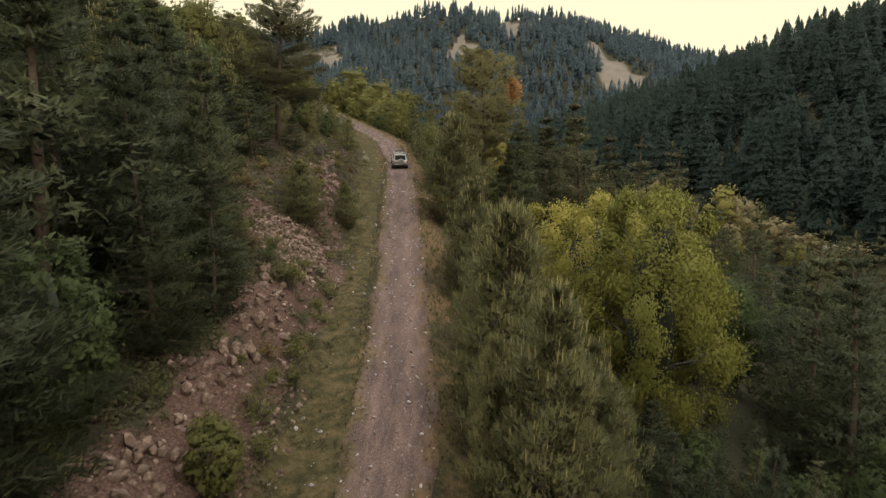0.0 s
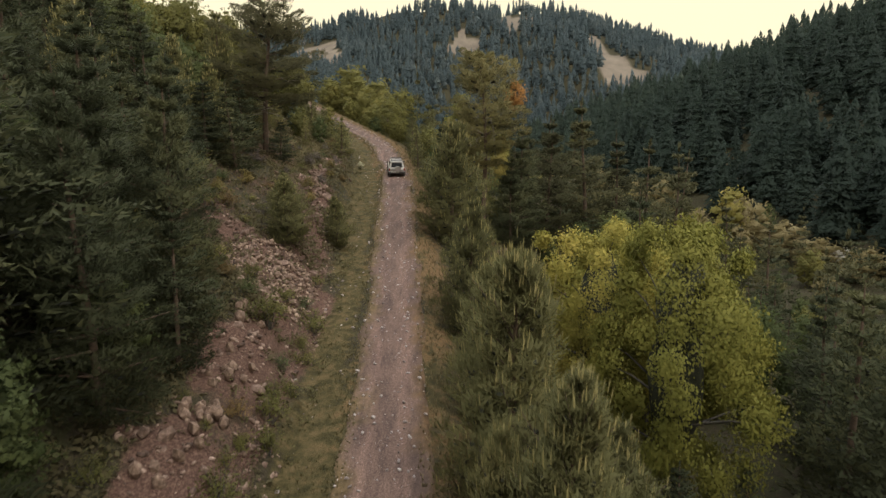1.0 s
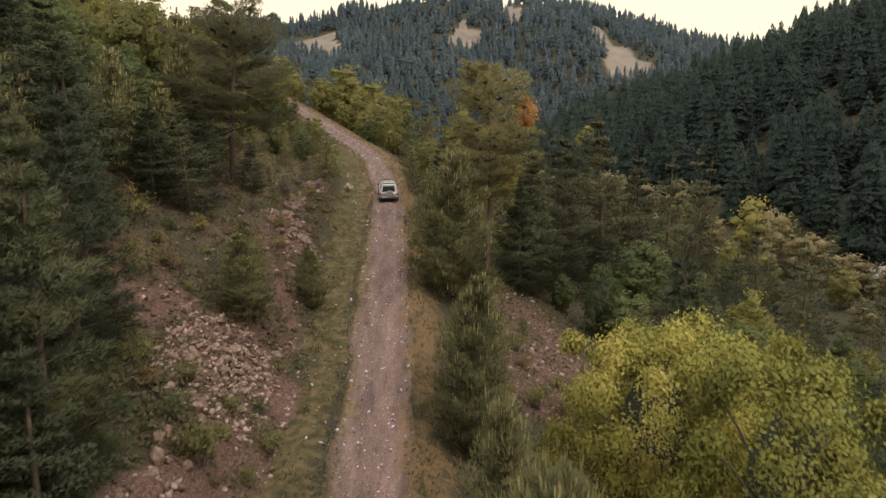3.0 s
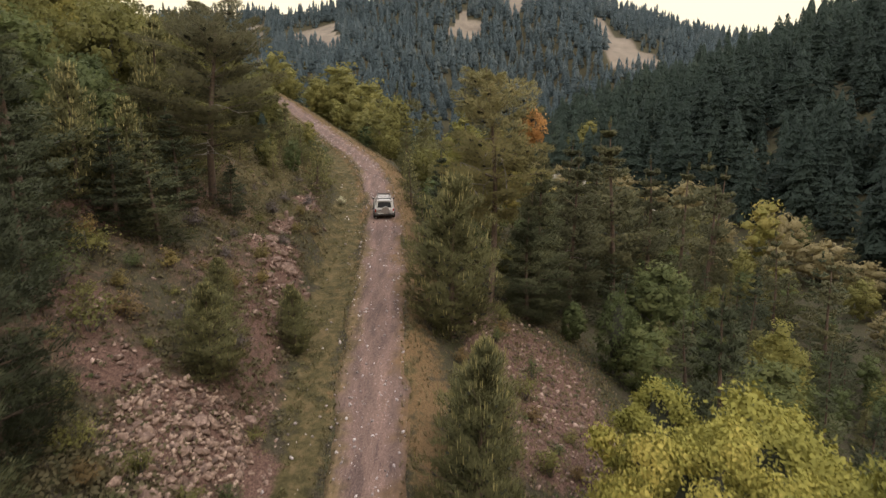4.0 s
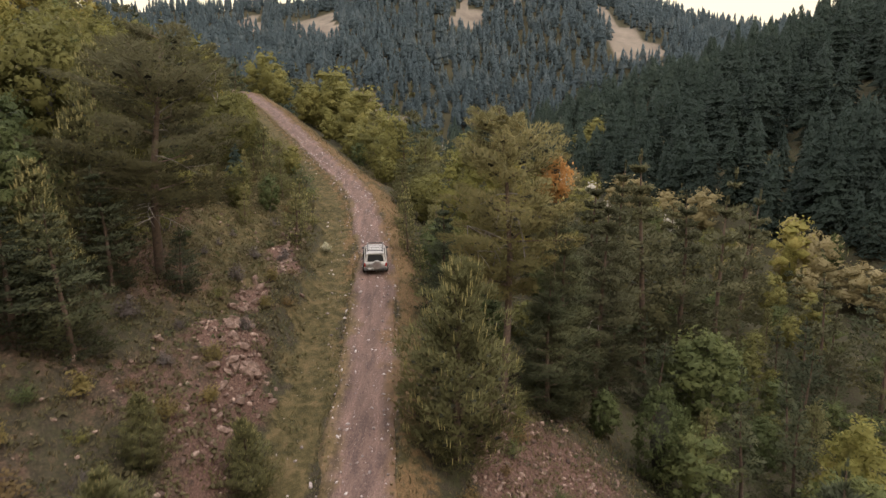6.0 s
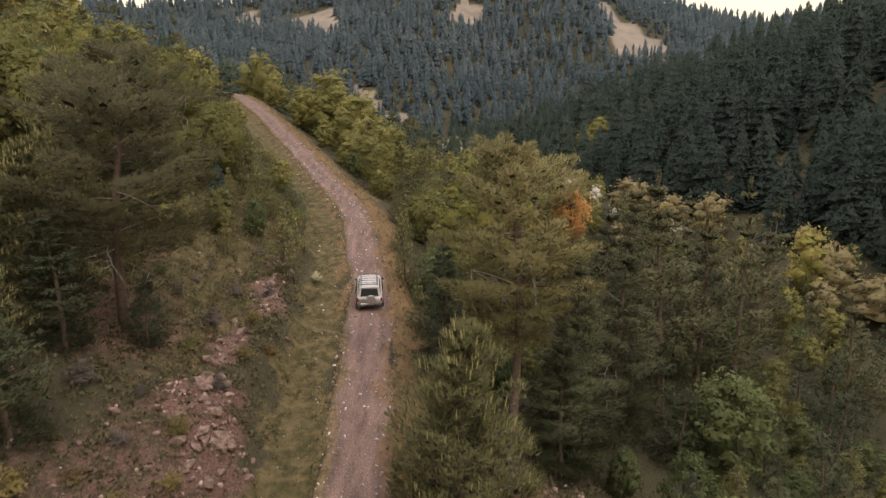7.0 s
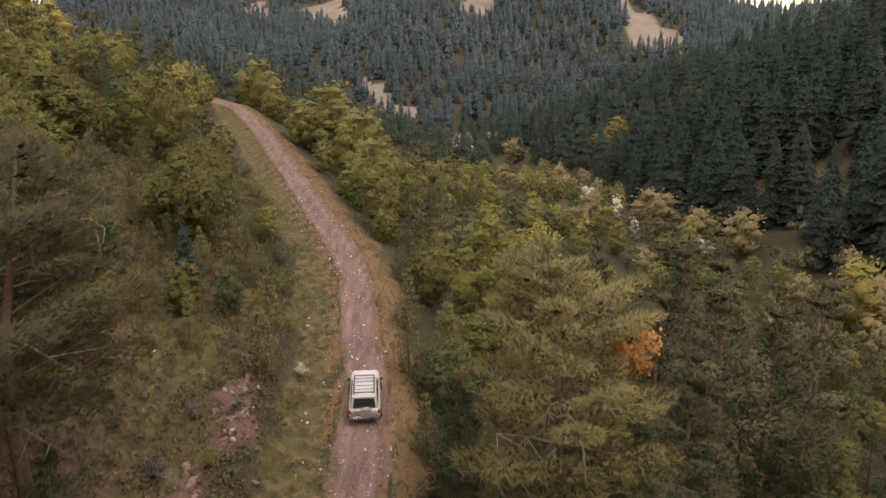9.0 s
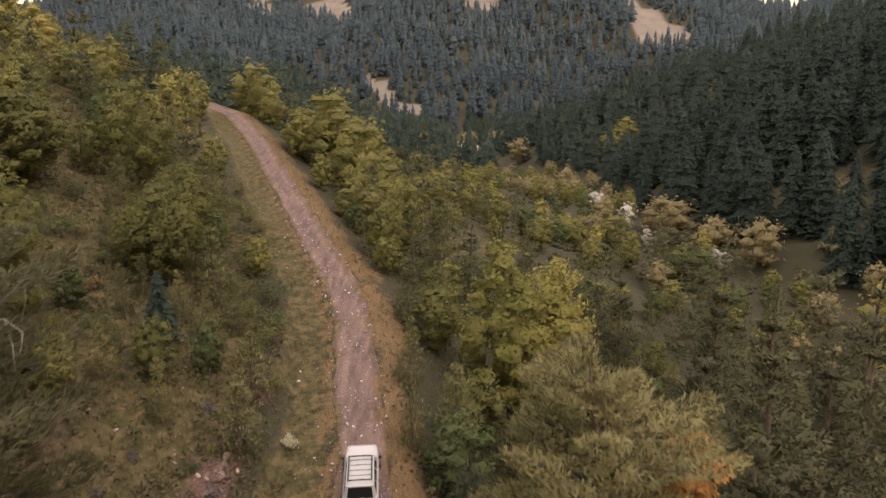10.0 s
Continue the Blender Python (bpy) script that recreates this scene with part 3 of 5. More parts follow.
def core(rings, sides, r, jitter=0.16):
    """A closed lumpy hull inside a crown: rings of (middle, radius)."""
    vs = []
    ang = np.arange(sides) * 2 * math.pi / sides
    for c, rad in rings:
        q = rad * r.uniform(1 - jitter * 1.6, 1 + jitter, sides)
        vs.append(np.stack([c[0] + np.cos(ang) * q, c[1] + np.sin(ang) * q, c[2] + r.normal(size=sides) * rad * 0.12], 1))
    v = np.concatenate(vs)
    faces = []
    for i in range(len(rings) - 1):
        for j in range(sides):
            p, q = i * sides + j, i * sides + (j + 1) % sides
            faces += [(p, q, q + sides), (p, q + sides, p + sides)]
    return v, np.array(faces)


def pine(seed, height, crown_from, reach, whorls, arms, per, length, width, profile="cone", rise=0.25, gaps=0.0, bend=0.15, dead=4, plate=0.16, shoots=0, wood_share=0.4, lift=0.45, fine=True):
    """A pine, as trunk, crown and shoots: whorls of boughs, each a fan of twigs thick with needles."""
    r = np.random.default_rng(seed)
    hs = np.linspace(0, 1, 9)
    lean = np.stack([bend * np.sin(hs * 3.0 + seed) * hs, bend * np.cos(hs * 2.3 + 2 * seed) * hs, hs * height], 1)
    wood = [tube(lean[::2], (0.016 * height * (1.02 - hs) ** 0.8 + 0.012)[::2], 6)]
    needles, mids, candles, inside = [], [], [], []
    axis = np.array([0, 0, height * (crown_from + 0.25 * (1 - crown_from))])

    def size_at(t):
        if profile == "cone":
            return reach * (1 - t) ** 0.75 * (0.70 + 0.30 * min(1, t * 4 + 0.3)) + 0.08
        if profile == "full":
            return reach * (1 - t ** 1.35) ** 0.9 * (0.75 + 0.25 * min(1, t * 4)) + 0.06
        return reach * math.sqrt(max(0.03, 1 - t ** 2.2)) * (0.70 + 0.30 * min(1, t * 4))

    def middle(z):
        return np.array([np.interp(z, hs, lean[:, k]) for k in range(3)])

    def add(v, f, mid, inner=False):
        needles.append((v, f))
        inside.append(np.full(len(f), inner))
        mids.append(np.repeat(mid[None], len(v), 0))
    zs = crown_from + (1 - crown_from) * (np.arange(whorls) + r.uniform(-0.3, 0.3, whorls)) / whorls
    zs = np.clip(zs, 0.02, 0.97)
    for z in zs:
        t = max(0, (z - crown_from) / (1 - crown_from))
        size = size_at(t) * r.uniform(0.82, 1.12)
        a0 = r.uniform(0, 6.28)
        here = middle(z)
        for k in range(arms):
            if r.uniform() < gaps:
                continue
            az = a0 + k * 6.283 / arms + r.normal() * 0.25
            L = size * r.uniform(0.62, 1.18)
            up = rise * (0.5 + t) + r.normal() * 0.10
            s = np.linspace(0, 1, 4)
            out = np.stack([np.cos(az) * s * L, np.sin(az) * s * L, (up * s - 0.25 * (1 - t) * s + 0.28 * s * s) * L], 1)
            arm = here + out
            if L > 0.8 and r.uniform() < wood_share:
                wood.append(tube(arm[::3], (0.010 * height * (1 - t * 0.8) * (1.05 - s) * 0.5 + 0.008)[::3], 3))
            dirn = unit(out[-1] - out[1])
            flat = np.array([-np.sin(az), np.cos(az), 0.0])
            rise_v = np.cross(dirn, flat)
            rise_v = rise_v * np.sign(rise_v[2])
            frame_ = np.stack([dirn, flat, rise_v])
            fans = 1 if L < 0.45 * reach or not fine else 2
            for q in range(fans):
                at = 0.60 if fans == 1 else (0.45, 0.78)[q]
                c = here + np.array([np.interp(at, s, out[:, j]) for j in range(3)]) + flat * r.normal() * 0.12 * L
                half = np.array([(0.42 if fans == 1 else 0.30) * L, (0.30 if q == 0 else 0.24) * L * r.uniform(0.8, 1.25), plate * min(L, 0.6 * reach) * r.uniform(0.7, 1.3)]) + 0.05
                mid = 0.55 * (c - [0, 0, 0.5 * half[2]]) + 0.45 * axis
                # dark lump in the fan's heart, standing in for the bough's inner shade
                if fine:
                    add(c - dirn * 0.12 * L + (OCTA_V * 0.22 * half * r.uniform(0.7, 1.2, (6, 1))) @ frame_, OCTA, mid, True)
                n = max(4, int(round(per / fans * (0.35 + 0.65 * L / reach))))
                d = unit(r.normal(size=(n, 3)) + [0.35, 0, 0.35])
                p = c + (d * half * r.uniform(0.72, 1.08, (n, 1))) @ frame_
                way = unit((d * [0.5, 0.6, 0.4]) @ frame_ + 0.5 * dirn + [0, 0, lift] + 0.5 * r.normal(size=(n, 3)))
                side = unit(np.cross(way, r.normal(size=(n, 3))))
                ll, ww = length * r.uniform(0.6, 1.35, (n, 1)), width * r.uniform(0.6, 1.4, (n, 1))
                tri = np.stack([p - way * 0.3 * ll + side * ww * 0.5, p - way * 0.3 * ll - side * ww * 0.5, p + way * 0.7 * ll], 1)
                add(*soup(tri), mid)
            for _ in range(shoots):
                tip = arm[-1] + flat * r.normal() * 0.16 * L - 0.1 * out[-1] * r.uniform(0, 3)
                candles.append(blades(tip[None], np.array([[0.22 * np.cos(az), 0.22 * np.sin(az), 1.6]]), r, 5, length * 1.2, width * 0.75, 0.10))
    tip = lean[-1] + r.normal(size=(7, 3)) * [0.05, 0.05, 0.22] - [0, 0, 0.2]
    tuft = soup(blades(tip, np.repeat([[0, 0, 1.4]], 7, 0), r, 5, length * 1.1, width, 0.35))
    add(*tuft, lean[-1] - [0, 0, 0.8])
    bones = []
    for k in range(dead):
        z = crown_from + r.uniform(-0.08, 0.35)
        az, L = r.uniform(0, 6.28), reach * r.uniform(0.35, 0.8)
        here = middle(max(0.1, z))
        s = np.linspace(0, 1, 5)
        bent = np.stack([np.cos(az + 0.5 * s) * s * L, np.sin(az + 0.5 * s) * s * L, (0.15 * s - 0.55 * s * s) * L], 1)
        bones.append(tube(here + bent, 0.038 * (1.1 - s), 4))
        for q in (2, 3):
            fork = np.array([math.cos(az + r.normal()), math.sin(az + r.normal()), r.uniform(-0.6, 0.3)]) * L * 0.35
            bones.append(tube(here + bent[q] + fork * np.array([[0], [0.5], [1.0]]), [0.022, 0.015, 0.006], 3))
    return joined(wood), joined(needles), (soup(np.concatenate(candles)) if candles else None), (joined(bones) if bones and dead > 4 else None), np.concatenate(mids), np.concatenate(inside)


def broadleaf(seed, height, crown_from, reach, n_clumps, n_leaves, size, taper=0.0, limbs=True, stout=1.0, fine=True, ragged=0.2, deep=0.08):
    """A leafy tree: trunk, limbs, and boughs of leaves over an uneven crown."""
    r = np.random.default_rng(seed)
    hs = np.linspace(0, 1, 7)
    trunk = np.stack([0.12 * np.sin(3 * hs + seed), 0.12 * np.cos(2 * hs + seed) - 0.12, hs * height * 0.85], 1)
    wood = [tube(trunk, 0.017 * stout * height * (1.05 - hs), 6)]
    cz, half = height * (1 + crown_from) / 2, height * (1 - crown_from) / 2
    lobes = unit(r.normal(size=(9, 3)) * [1, 1, 0.8])
    swell = r.uniform(-1.0, 1.0, 9)
    k = np.arange(n_clumps)
    up = 1 - 2 * (k + 0.5) / n_clumps
    ang = k * 2.39996 + r.normal(size=n_clumps) * 0.2
    d = np.stack([np.sqrt(1 - up * up) * np.cos(ang), np.sqrt(1 - up * up) * np.sin(ang), up], 1)
    bulge = 1 + ragged * (np.clip(d @ lobes.T, 0, 1) ** 4 @ swell) + r.normal(size=n_clumps) * 0.06
    rad = np.array([reach, reach, half])
    c = d * rad * (bulge * r.uniform(0.80 - deep, 0.80 + deep, n_clumps))[:, None]
    c[:, :2] *= (1 - taper * up)[:, None]
    c[:, 2] += cz
    rc = (2.3 - 7.0 * (deep - 0.08)) * reach / math.sqrt(n_clumps) * r.uniform(0.7, 1.35, n_clumps)
    rc *= np.where(up > 0.6, 0.85, 1.0)
    heart = np.array([0, 0, cz - 0.25 * half])
    solid_v, solid_f = (ICO_V, ICO) if n_leaves > 1200 else (OCTA_V, OCTA)
    bits, mids, inside = [], [], []
    per = max(8, n_leaves // n_clumps)
    for q in range(n_clumps):
        mid = 0.7 * (c[q] - [0, 0, 0.25 * rc[q]]) + 0.3 * heart
        if not fine:
            bits.append((0.93 * c[q] + 0.07 * heart + solid_v * r.uniform(0.5, 0.95, (len(solid_v), 1)) * rc[q] * [1, 1, 0.75], solid_f))
            inside.append(np.full(len(solid_f), False))
            mids.append(np.repeat(mid[None], len(solid_v), 0))
        dd = unit(r.normal(size=(per, 3)) + 0.45 * d[q] + [0, 0, 0.25])
        p = c[q] + dd * rc[q] * r.uniform(0.35, 1.1, (per, 1)) * [1, 1, 0.8] + r.normal(size=(per, 3)) * 0.22 * rc[q]
        lv = leaves(p, dd, r, size)
        bits.append(lv)
        inside.append(np.full(len(lv[1]), False))
        mids.append(np.repeat(mid[None], len(lv[0]), 0))
        if limbs and q % 3 == 0:
            z0 = min(max(0.15 * height, c[q, 2] * 0.7), height * 0.8)
            p0 = np.array([np.interp(z0 / height / 0.85, hs, trunk[:, j]) for j in range(3)])
            s = np.linspace(0, 1, 4)[:, None]
            wood.append(tube(p0 + (c[q] - p0) * s + np.array([0, 0, 0.3]) * np.sin(s * 3.14), 0.007 * height * (1.1 - s[:, 0]) + 0.01, 3))
    # lumpy core; on the finest trees coloured dark so the gaps look shaded
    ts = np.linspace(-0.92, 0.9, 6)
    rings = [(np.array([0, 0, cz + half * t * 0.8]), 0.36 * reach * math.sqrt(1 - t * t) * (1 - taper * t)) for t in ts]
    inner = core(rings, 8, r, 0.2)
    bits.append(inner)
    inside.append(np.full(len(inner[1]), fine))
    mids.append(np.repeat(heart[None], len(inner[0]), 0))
    return joined(wood), joined(bits), None, None, np.concatenate(mids), np.concatenate(inside)


def shrub(seed, height, reach, stems, n_leaves, size):
    """A low shrub: many thin stems that fan out from the ground, leafy along their upper parts."""
    r = np.random.default_rng(seed)
    wood, bits, mids = [], [], []
    per = max(6, n_leaves // stems)
    for k in range(stems):
        az, lean = r.uniform(0, 6.283), r.uniform(0.1, 1.0)
        tip = np.array([math.cos(az) * lean * reach, math.sin(az) * lean * reach, height * r.uniform(0.45, 1.05) * (1.05 - 0.5 * lean * lean)])
        foot = tip * [0.2, 0.2, 0]
        s = np.linspace(0, 1, 4)[:, None]
        stem = foot + (tip - foot) * s + np.array([0, 0, 0.12 * height]) * np.sin(s * 3.14)
        if k % 2 == 0:
            wood.append(tube(stem[::3], [0.012 * height + 0.004, 0.005], 3))
        q = r.uniform(0.15, 1.05, per) ** 0.7
        p = np.stack([np.interp(q, s[:, 0], stem[:, j]) for j in range(3)], 1) + r.normal(size=(per, 3)) * [0.14 * reach, 0.14 * reach, 0.07 * height]
        p[:, 2] = np.maximum(p[:, 2], 0.03)
        lv = leaves(p, unit(p * [1, 1, 0.6] + [0, 0, 0.6]), r, size)
        bits.append(lv)
        mids.append(lv[0] * [0.3, 0.3, 0.3] - [0, 0, 0.3 * height])
    v, f = joined(bits)
    return joined(wood), (v, f), None, None, np.concatenate(mids), np.full(len(f), False)


def tiers_of(seed, height, reach, tiers, sides, jag=0.35, bare=0.05):
    """A spruce's crown: drooping ragged skirts of boughs, one above another, under a slim tip."""
    r = np.random.default_rng(seed)
    vs, fs, k = [], [], 0
    step = height * (1 - bare) / tiers
    for i in range(tiers):
        t = (i + (r.uniform(-0.3, 0.3) if i else 0)) / tiers
        z = height * (bare + (1 - bare) * t)
        L = (reach * (1 - t) ** 0.72 * min(1, 0.75 + t * 1.6) + 0.02 * reach) * r.uniform(0.86, 1.12)
        ang = (np.arange(sides) + r.uniform(-0.25, 0.25, sides)) * 6.283 / sides + r.uniform(0, 6.28)
        q = L * np.where(np.arange(sides) % 2 == 0, 1.0, 1 - jag) * r.uniform(0.78, 1.18, sides)
        ring = np.stack([np.cos(ang) * q, np.sin(ang) * q, z - 0.22 * q + r.normal(size=sides) * 0.2 * step], 1)
        top = np.array([[r.normal() * 0.03 * reach, r.normal() * 0.03 * reach, min(height * 1.03, z + step * 1.5 + 0.12 * L)]])
        vs.append(np.concatenate([top, ring]))
        fs += [(k, k + 1 + j, k + 1 + (j + 1) % sides) for j in range(sides)]
        k += sides + 1
    return np.concatenate(vs), np.array(fs)


def spruce(seed, height, reach):
    hs = np.linspace(0, 1, 4)
    v, f = tiers_of(seed, height, reach, 16, 18, 0.45)
    mids = np.repeat(np.array([[0, 0, 0.1 * height]]), len(v), 0)
    mids[:, 2] = np.maximum(0, v[:, 2] - 0.12 * height)
    return tube(np.stack([0 * hs, 0 * hs, hs * height * 0.97], 1), 0.014 * height * (1.03 - hs), 5), (v, f), None, None, mids, np.full(len(f), False)


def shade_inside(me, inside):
    """Twigs and old needles within a crown, in a dark colour that stands for the shade there."""
    me.materials.append(SHADED_TWIGS)
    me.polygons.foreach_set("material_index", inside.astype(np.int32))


def tree_thing(name, arrays, wood_mat, leaf_mat, label, category, group=""):
    """A tree as an Empty at the foot with its trunk and crown, the model for its copies."""
    top = new(name)
    top.empty_display_size = 0.3
    squash = np.array([1, 1, 0.8])
    for part_name, arr, mat in (("trunk", arrays[0], wood_mat), ("crown", arrays[1], leaf_mat), ("new_growth", arrays[2], SHOOT), ("dead_wood", arrays[3], DEADWOOD)):
        if arr is None:
            continue
        v, f = arr
        leafy = part_name in ("crown", "new_growth")
        if leafy:
            mids = arrays[4] if part_name == "crown" else v * [0.6, 0.6, 1] - [0, 0, 0.6]
            f = face_out(v, f, mids, squash)
        ob = new(part_name, mesh_from(part_name, v, f, mat, True))
        if part_name == "crown":
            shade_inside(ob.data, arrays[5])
        if leafy:
            soften(ob.data, v, f, mids, squash, 0.8)
        if part_name == "new_growth":
            tagged(ob, "pale upright new shoots", kind="stuff")
        if part_name == "dead_wood":
            tagged(ob, "bleached bare dead branches", kind="stuff")
        ob.parent = top
    return tagged(top, label, category, group)


MODELS = {}
ARRAYS = {}
DISTANT = {}
USED = set()


def model(kind, seed):
    """Arrays for each kind at unit use; the sizes are those of the model."""
    base, level = kind
    
    def needles_of(h, start, reach, whorls, arms, per, length, width, **more):
        if level:
            more["shoots"], more["wood_share"], more["dead"] = more.get("shoots", 0) * (level == 1), 0.0, more.get("dead", 2) // (1 + level)
        whorls, arms, per = ((whorls, arms, per), (whorls * 0.85, arms, per * 0.38), (whorls * 0.62, arms - 1, per * 0.20), (whorls * 0.5, arms - 2, per * 0.10))[level]
        return pine(seed, h, start, reach, int(whorls), arms, per, length * (1.0, 0.95, 1.2, 1.8)[level], width * (1.0, 2.0, 3.0, 4.6)[level], fine=level < 2, **more)

    def leaves_of(h, start, reach, n_clumps, n, size, taper=0.0, ragged=0.2, deep=0.08):
        return broadleaf(seed, h, start, reach, int(n_clumps * (1, 0.8, 0.5, 0.36)[level]), int(n * (1.2, 0.75, 0.36, 0.10)[level]), size * (1.1, 1.1, 1.3, 1.9)[level], taper, level < 2, 1.0, level == 0, ragged, deep)

    def shrub_of(h, reach, stems, n, size):
        return shrub(seed, h, reach, int(stems * (1, 0.7, 0.5, 0.3)[level]), int(n * (1, 0.6, 0.34, 0.18)[level]), size * (1, 1.3, 1.7, 2.3)[level])

    if base == "pine":
        return 9.0, needles_of(9.0, 0.03, 2.6, 19, 7, 250, 0.30, 0.044, rise=0.85, shoots=3, plate=0.18), BARK, PINE, "pine_tree", "young bushy pine with pale new shoots", "pine tree"
    if base == "dark_pine":
        return 12.0, needles_of(12.0, 0.03, 3.1, 17, 8, 250, 0.34, 0.050, profile="full", rise=0.2, gaps=0.08, bend=0.3, plate=0.13, lift=0.1), BARK, PINE_DARK, "pine_tree", "tall dark pine with dense needles", "pine tree"
    if base == "brown_pine":
        return 15.0, needles_of(15.0, 0.10, 3.6, 15, 8, 360, 0.32, 0.068, profile="full", rise=0.22, gaps=0.14, bend=0.4, dead=9, plate=0.15, lift=0.1), BARK, OLD_PINE, "pine_tree", "broad olive-brown pine with dead twigs in its crown", "pine tree"
    if base == "old_pine":
        return 16.0, needles_of(16.0, 0.30, 4.9, 13, 7, 640, 0.34, 0.066, profile="dome", rise=0.24, gaps=0.30, bend=1.7, dead=10, plate=0.11, lift=0.15), BARK, OLD_DARK, "pine_tree", "old dark pine with an open crown and bent dead branches", "pine tree"
    if base == "tall_pine":
        return 17.0, needles_of(17.0, 0.40, 4.3, 12, 7, 560, 0.32, 0.062, profile="dome", rise=0.20, gaps=0.16, bend=0.7, dead=12, plate=0.12, lift=0.15), BARK, TALL_PINE, "pine_tree", "tall olive pine with a bare lower trunk and bleached dead limbs", "pine tree"
    if base == "slim_pine":
        return 6.0, needles_of(6.0, 0.03, 1.25, 14, 6, 110, 0.24, 0.036, rise=0.7, shoots=2, plate=0.2), BARK, PINE, "pine_tree", "slim young pine at the roadside", "pine tree"
    if base == "spruce":
        return 16.0, spruce(seed, 16.0, 3.8), BARK, SPRUCE, "spruce_tree", "dark green conical spruce", "spruce tree"
    if base == "broad":
        return 13.0, leaves_of(13.0, 0.10, 4.7, 64, 50000, 0.122, 0.16, 0.34, 0.17), GREYBARK, BROAD, "broadleaf_tree", "large yellow-green leafy tree in early autumn", "tree"
    if base == "young_broad":
        return 9.0, leaves_of(9.0, 0.0, 2.8, 40, 18000, 0.125, 0.2, 0.30, 0.15), GREYBARK, BROAD, "broadleaf_tree", "young yellow-green leafy tree below the track", "tree"
    if base == "green":
        return 8.0, leaves_of(8.0, 0.03, 2.3, 40, 2600, 0.25, 0.2), GREYBARK, GREEN, "broadleaf_tree", "slender green leafy tree", "tree"
    if base == "olive":
        return 10.0, leaves_of(10.0, 0.02, 3.3, 70, 3000, 0.27, 0.1, 0.12), GREYBARK, OLIVE, "broadleaf_tree", "olive-yellow leafy tree on the slope", "tree"
    if base == "birch":
        return 12.0, leaves_of(12.0, 0.0, 2.5, 52, 5200, 0.23, 0.42), GREYBARK, BIRCH, "birch_tree", "tall narrow birch with yellowing leaves", "birch tree"
    if base == "pale":
        return 10.0, leaves_of(10.0, 0.0, 2.9, 40, 2600, 0.30, 0.15), GREYBARK, PALE, "willow_tree", "pale buff willow on the valley floor", "willow tree"
    if base == "white":
        return 5.0, leaves_of(5.0, 0.0, 2.4, 26, 1800, 0.26), GREYBARK, WHITE, "flowering_shrub", "whitish shrub with seed heads", "shrub"
    if base == "orange":
        return 16.0, broadleaf(seed, 16.0, 0.85, 0.80, 16, 1900, 0.15, 0.0, False, 0.22, True, 0.6), BARK, ORANGE, "broadleaf_tree", "thin tree with bright orange autumn leaves", "tree"
    if base == "bush":
        return 2.0, shrub_of(2.0, 1.35, 34, 1100, 0.11), GREYBARK, OLIVE, "bush", "low olive bush on the stony slope", "bush"
    if base == "green_bush":
        return 2.2, shrub_of(2.2, 1.3, 34, 1100, 0.11), GREYBARK, GREEN, "bush", "low green leafy bush", "bush"
    if base == "grey_bush":
        return 1.2, shrub_of(1.2, 0.8, 30, 800, 0.09), GREYBARK, TWIGGY, "bush", "low purple-grey leafless bush on the stony slope", "bush"
    if base == "gold_bush":
        return 1.4, shrub_of(1.4, 0.95, 30, 900, 0.10), GREYBARK, GOLDEN, "bush", "small golden-yellow bush on the stony slope", "bush"
    if base == "flower_bush":
        return 1.0, shrub(seed, 1.0, 0.55, 20, 900, 0.11), GREYBARK, CREAM, "flowering_shrub", "small cream-flowered shrub on the verge", "shrub"
    return 1.4, shrub_of(1.4, 0.9, 26, 700, 0.10), GREYBARK, RUST, "bush", "low rusty-brown bush by the track", "bush"


HEIGHTS = {"pine": (6, 10), "dark_pine": (9, 14), "old_pine": (11, 16), "brown_pine": (10, 16), "slim_pine": (3, 6), "spruce": (9, 16), "olive": (5, 10), "green": (5, 9), "birch": (8, 12), "pale": (6, 10), "white": (3, 5), "bush": (0.6, 1.9), "green_bush": (0.6, 1.9), "rust": (0.5, 1.2), "grey_bush": (0.6, 1.2), "gold_bush": (0.7, 1.3)}
NO_FAR = ("broad", "young_broad", "orange", "flower_bush", "spruce", "old_pine")


def plant(kind, x, y, height, variant=0, wide=1.0, turn=None, sink=0.1):
    level = 0 if (-14 < x < 13 and y < 74) or kind in NO_FAR else 1 if (-36 < x < 26 and y < 104) else 2
    if kind in HEIGHTS and kind not in NO_FAR + ("bush", "green_bush", "rust", "grey_bush", "gold_bush") and level < 2 and height < 0.62 * HEIGHTS[kind][1] and not (-22 < x < 0 and 44 < y < 72):
        level += 1
    if level == 2 and (y > 122 or x > 44 or x < -44):
        key = (kind, 3, variant)
        if key not in ARRAYS:
            ARRAYS[key] = model((kind, 3), 11 + 17 * variant + len(kind))
        size, arrays = ARRAYS[key][:2]
        sc, a = height / size, random.uniform(0, 6.283)
        v, f = arrays[1]
        f = face_out(v, f, arrays[4], np.array([1, 1, 0.8]))
        c, d = math.cos(a) * sc * wide, math.sin(a) * sc * wide
        z = land_at(x, y) - sink

        def put(w):
            return np.stack([w[:, 0] * c - w[:, 1] * d + x, w[:, 0] * d + w[:, 1] * c + y, w[:, 2] * sc + z], 1)
        DISTANT.setdefault(kind, []).append((put(v), f, put(arrays[4]), arrays[5]))
        return None
    key = (kind, level, variant)
    if key not in MODELS:
        size, arrays, wm, lm, name, label, cat = model((kind, level), 11 + 17 * variant + len(kind))
        MODELS[key] = (size, tree_thing(name, arrays, wm, lm, label, cat, cat + "s on the slopes"))
    size, top = MODELS[key]
    s = height / size
    turn = random.uniform(0, 360) if turn is None else turn
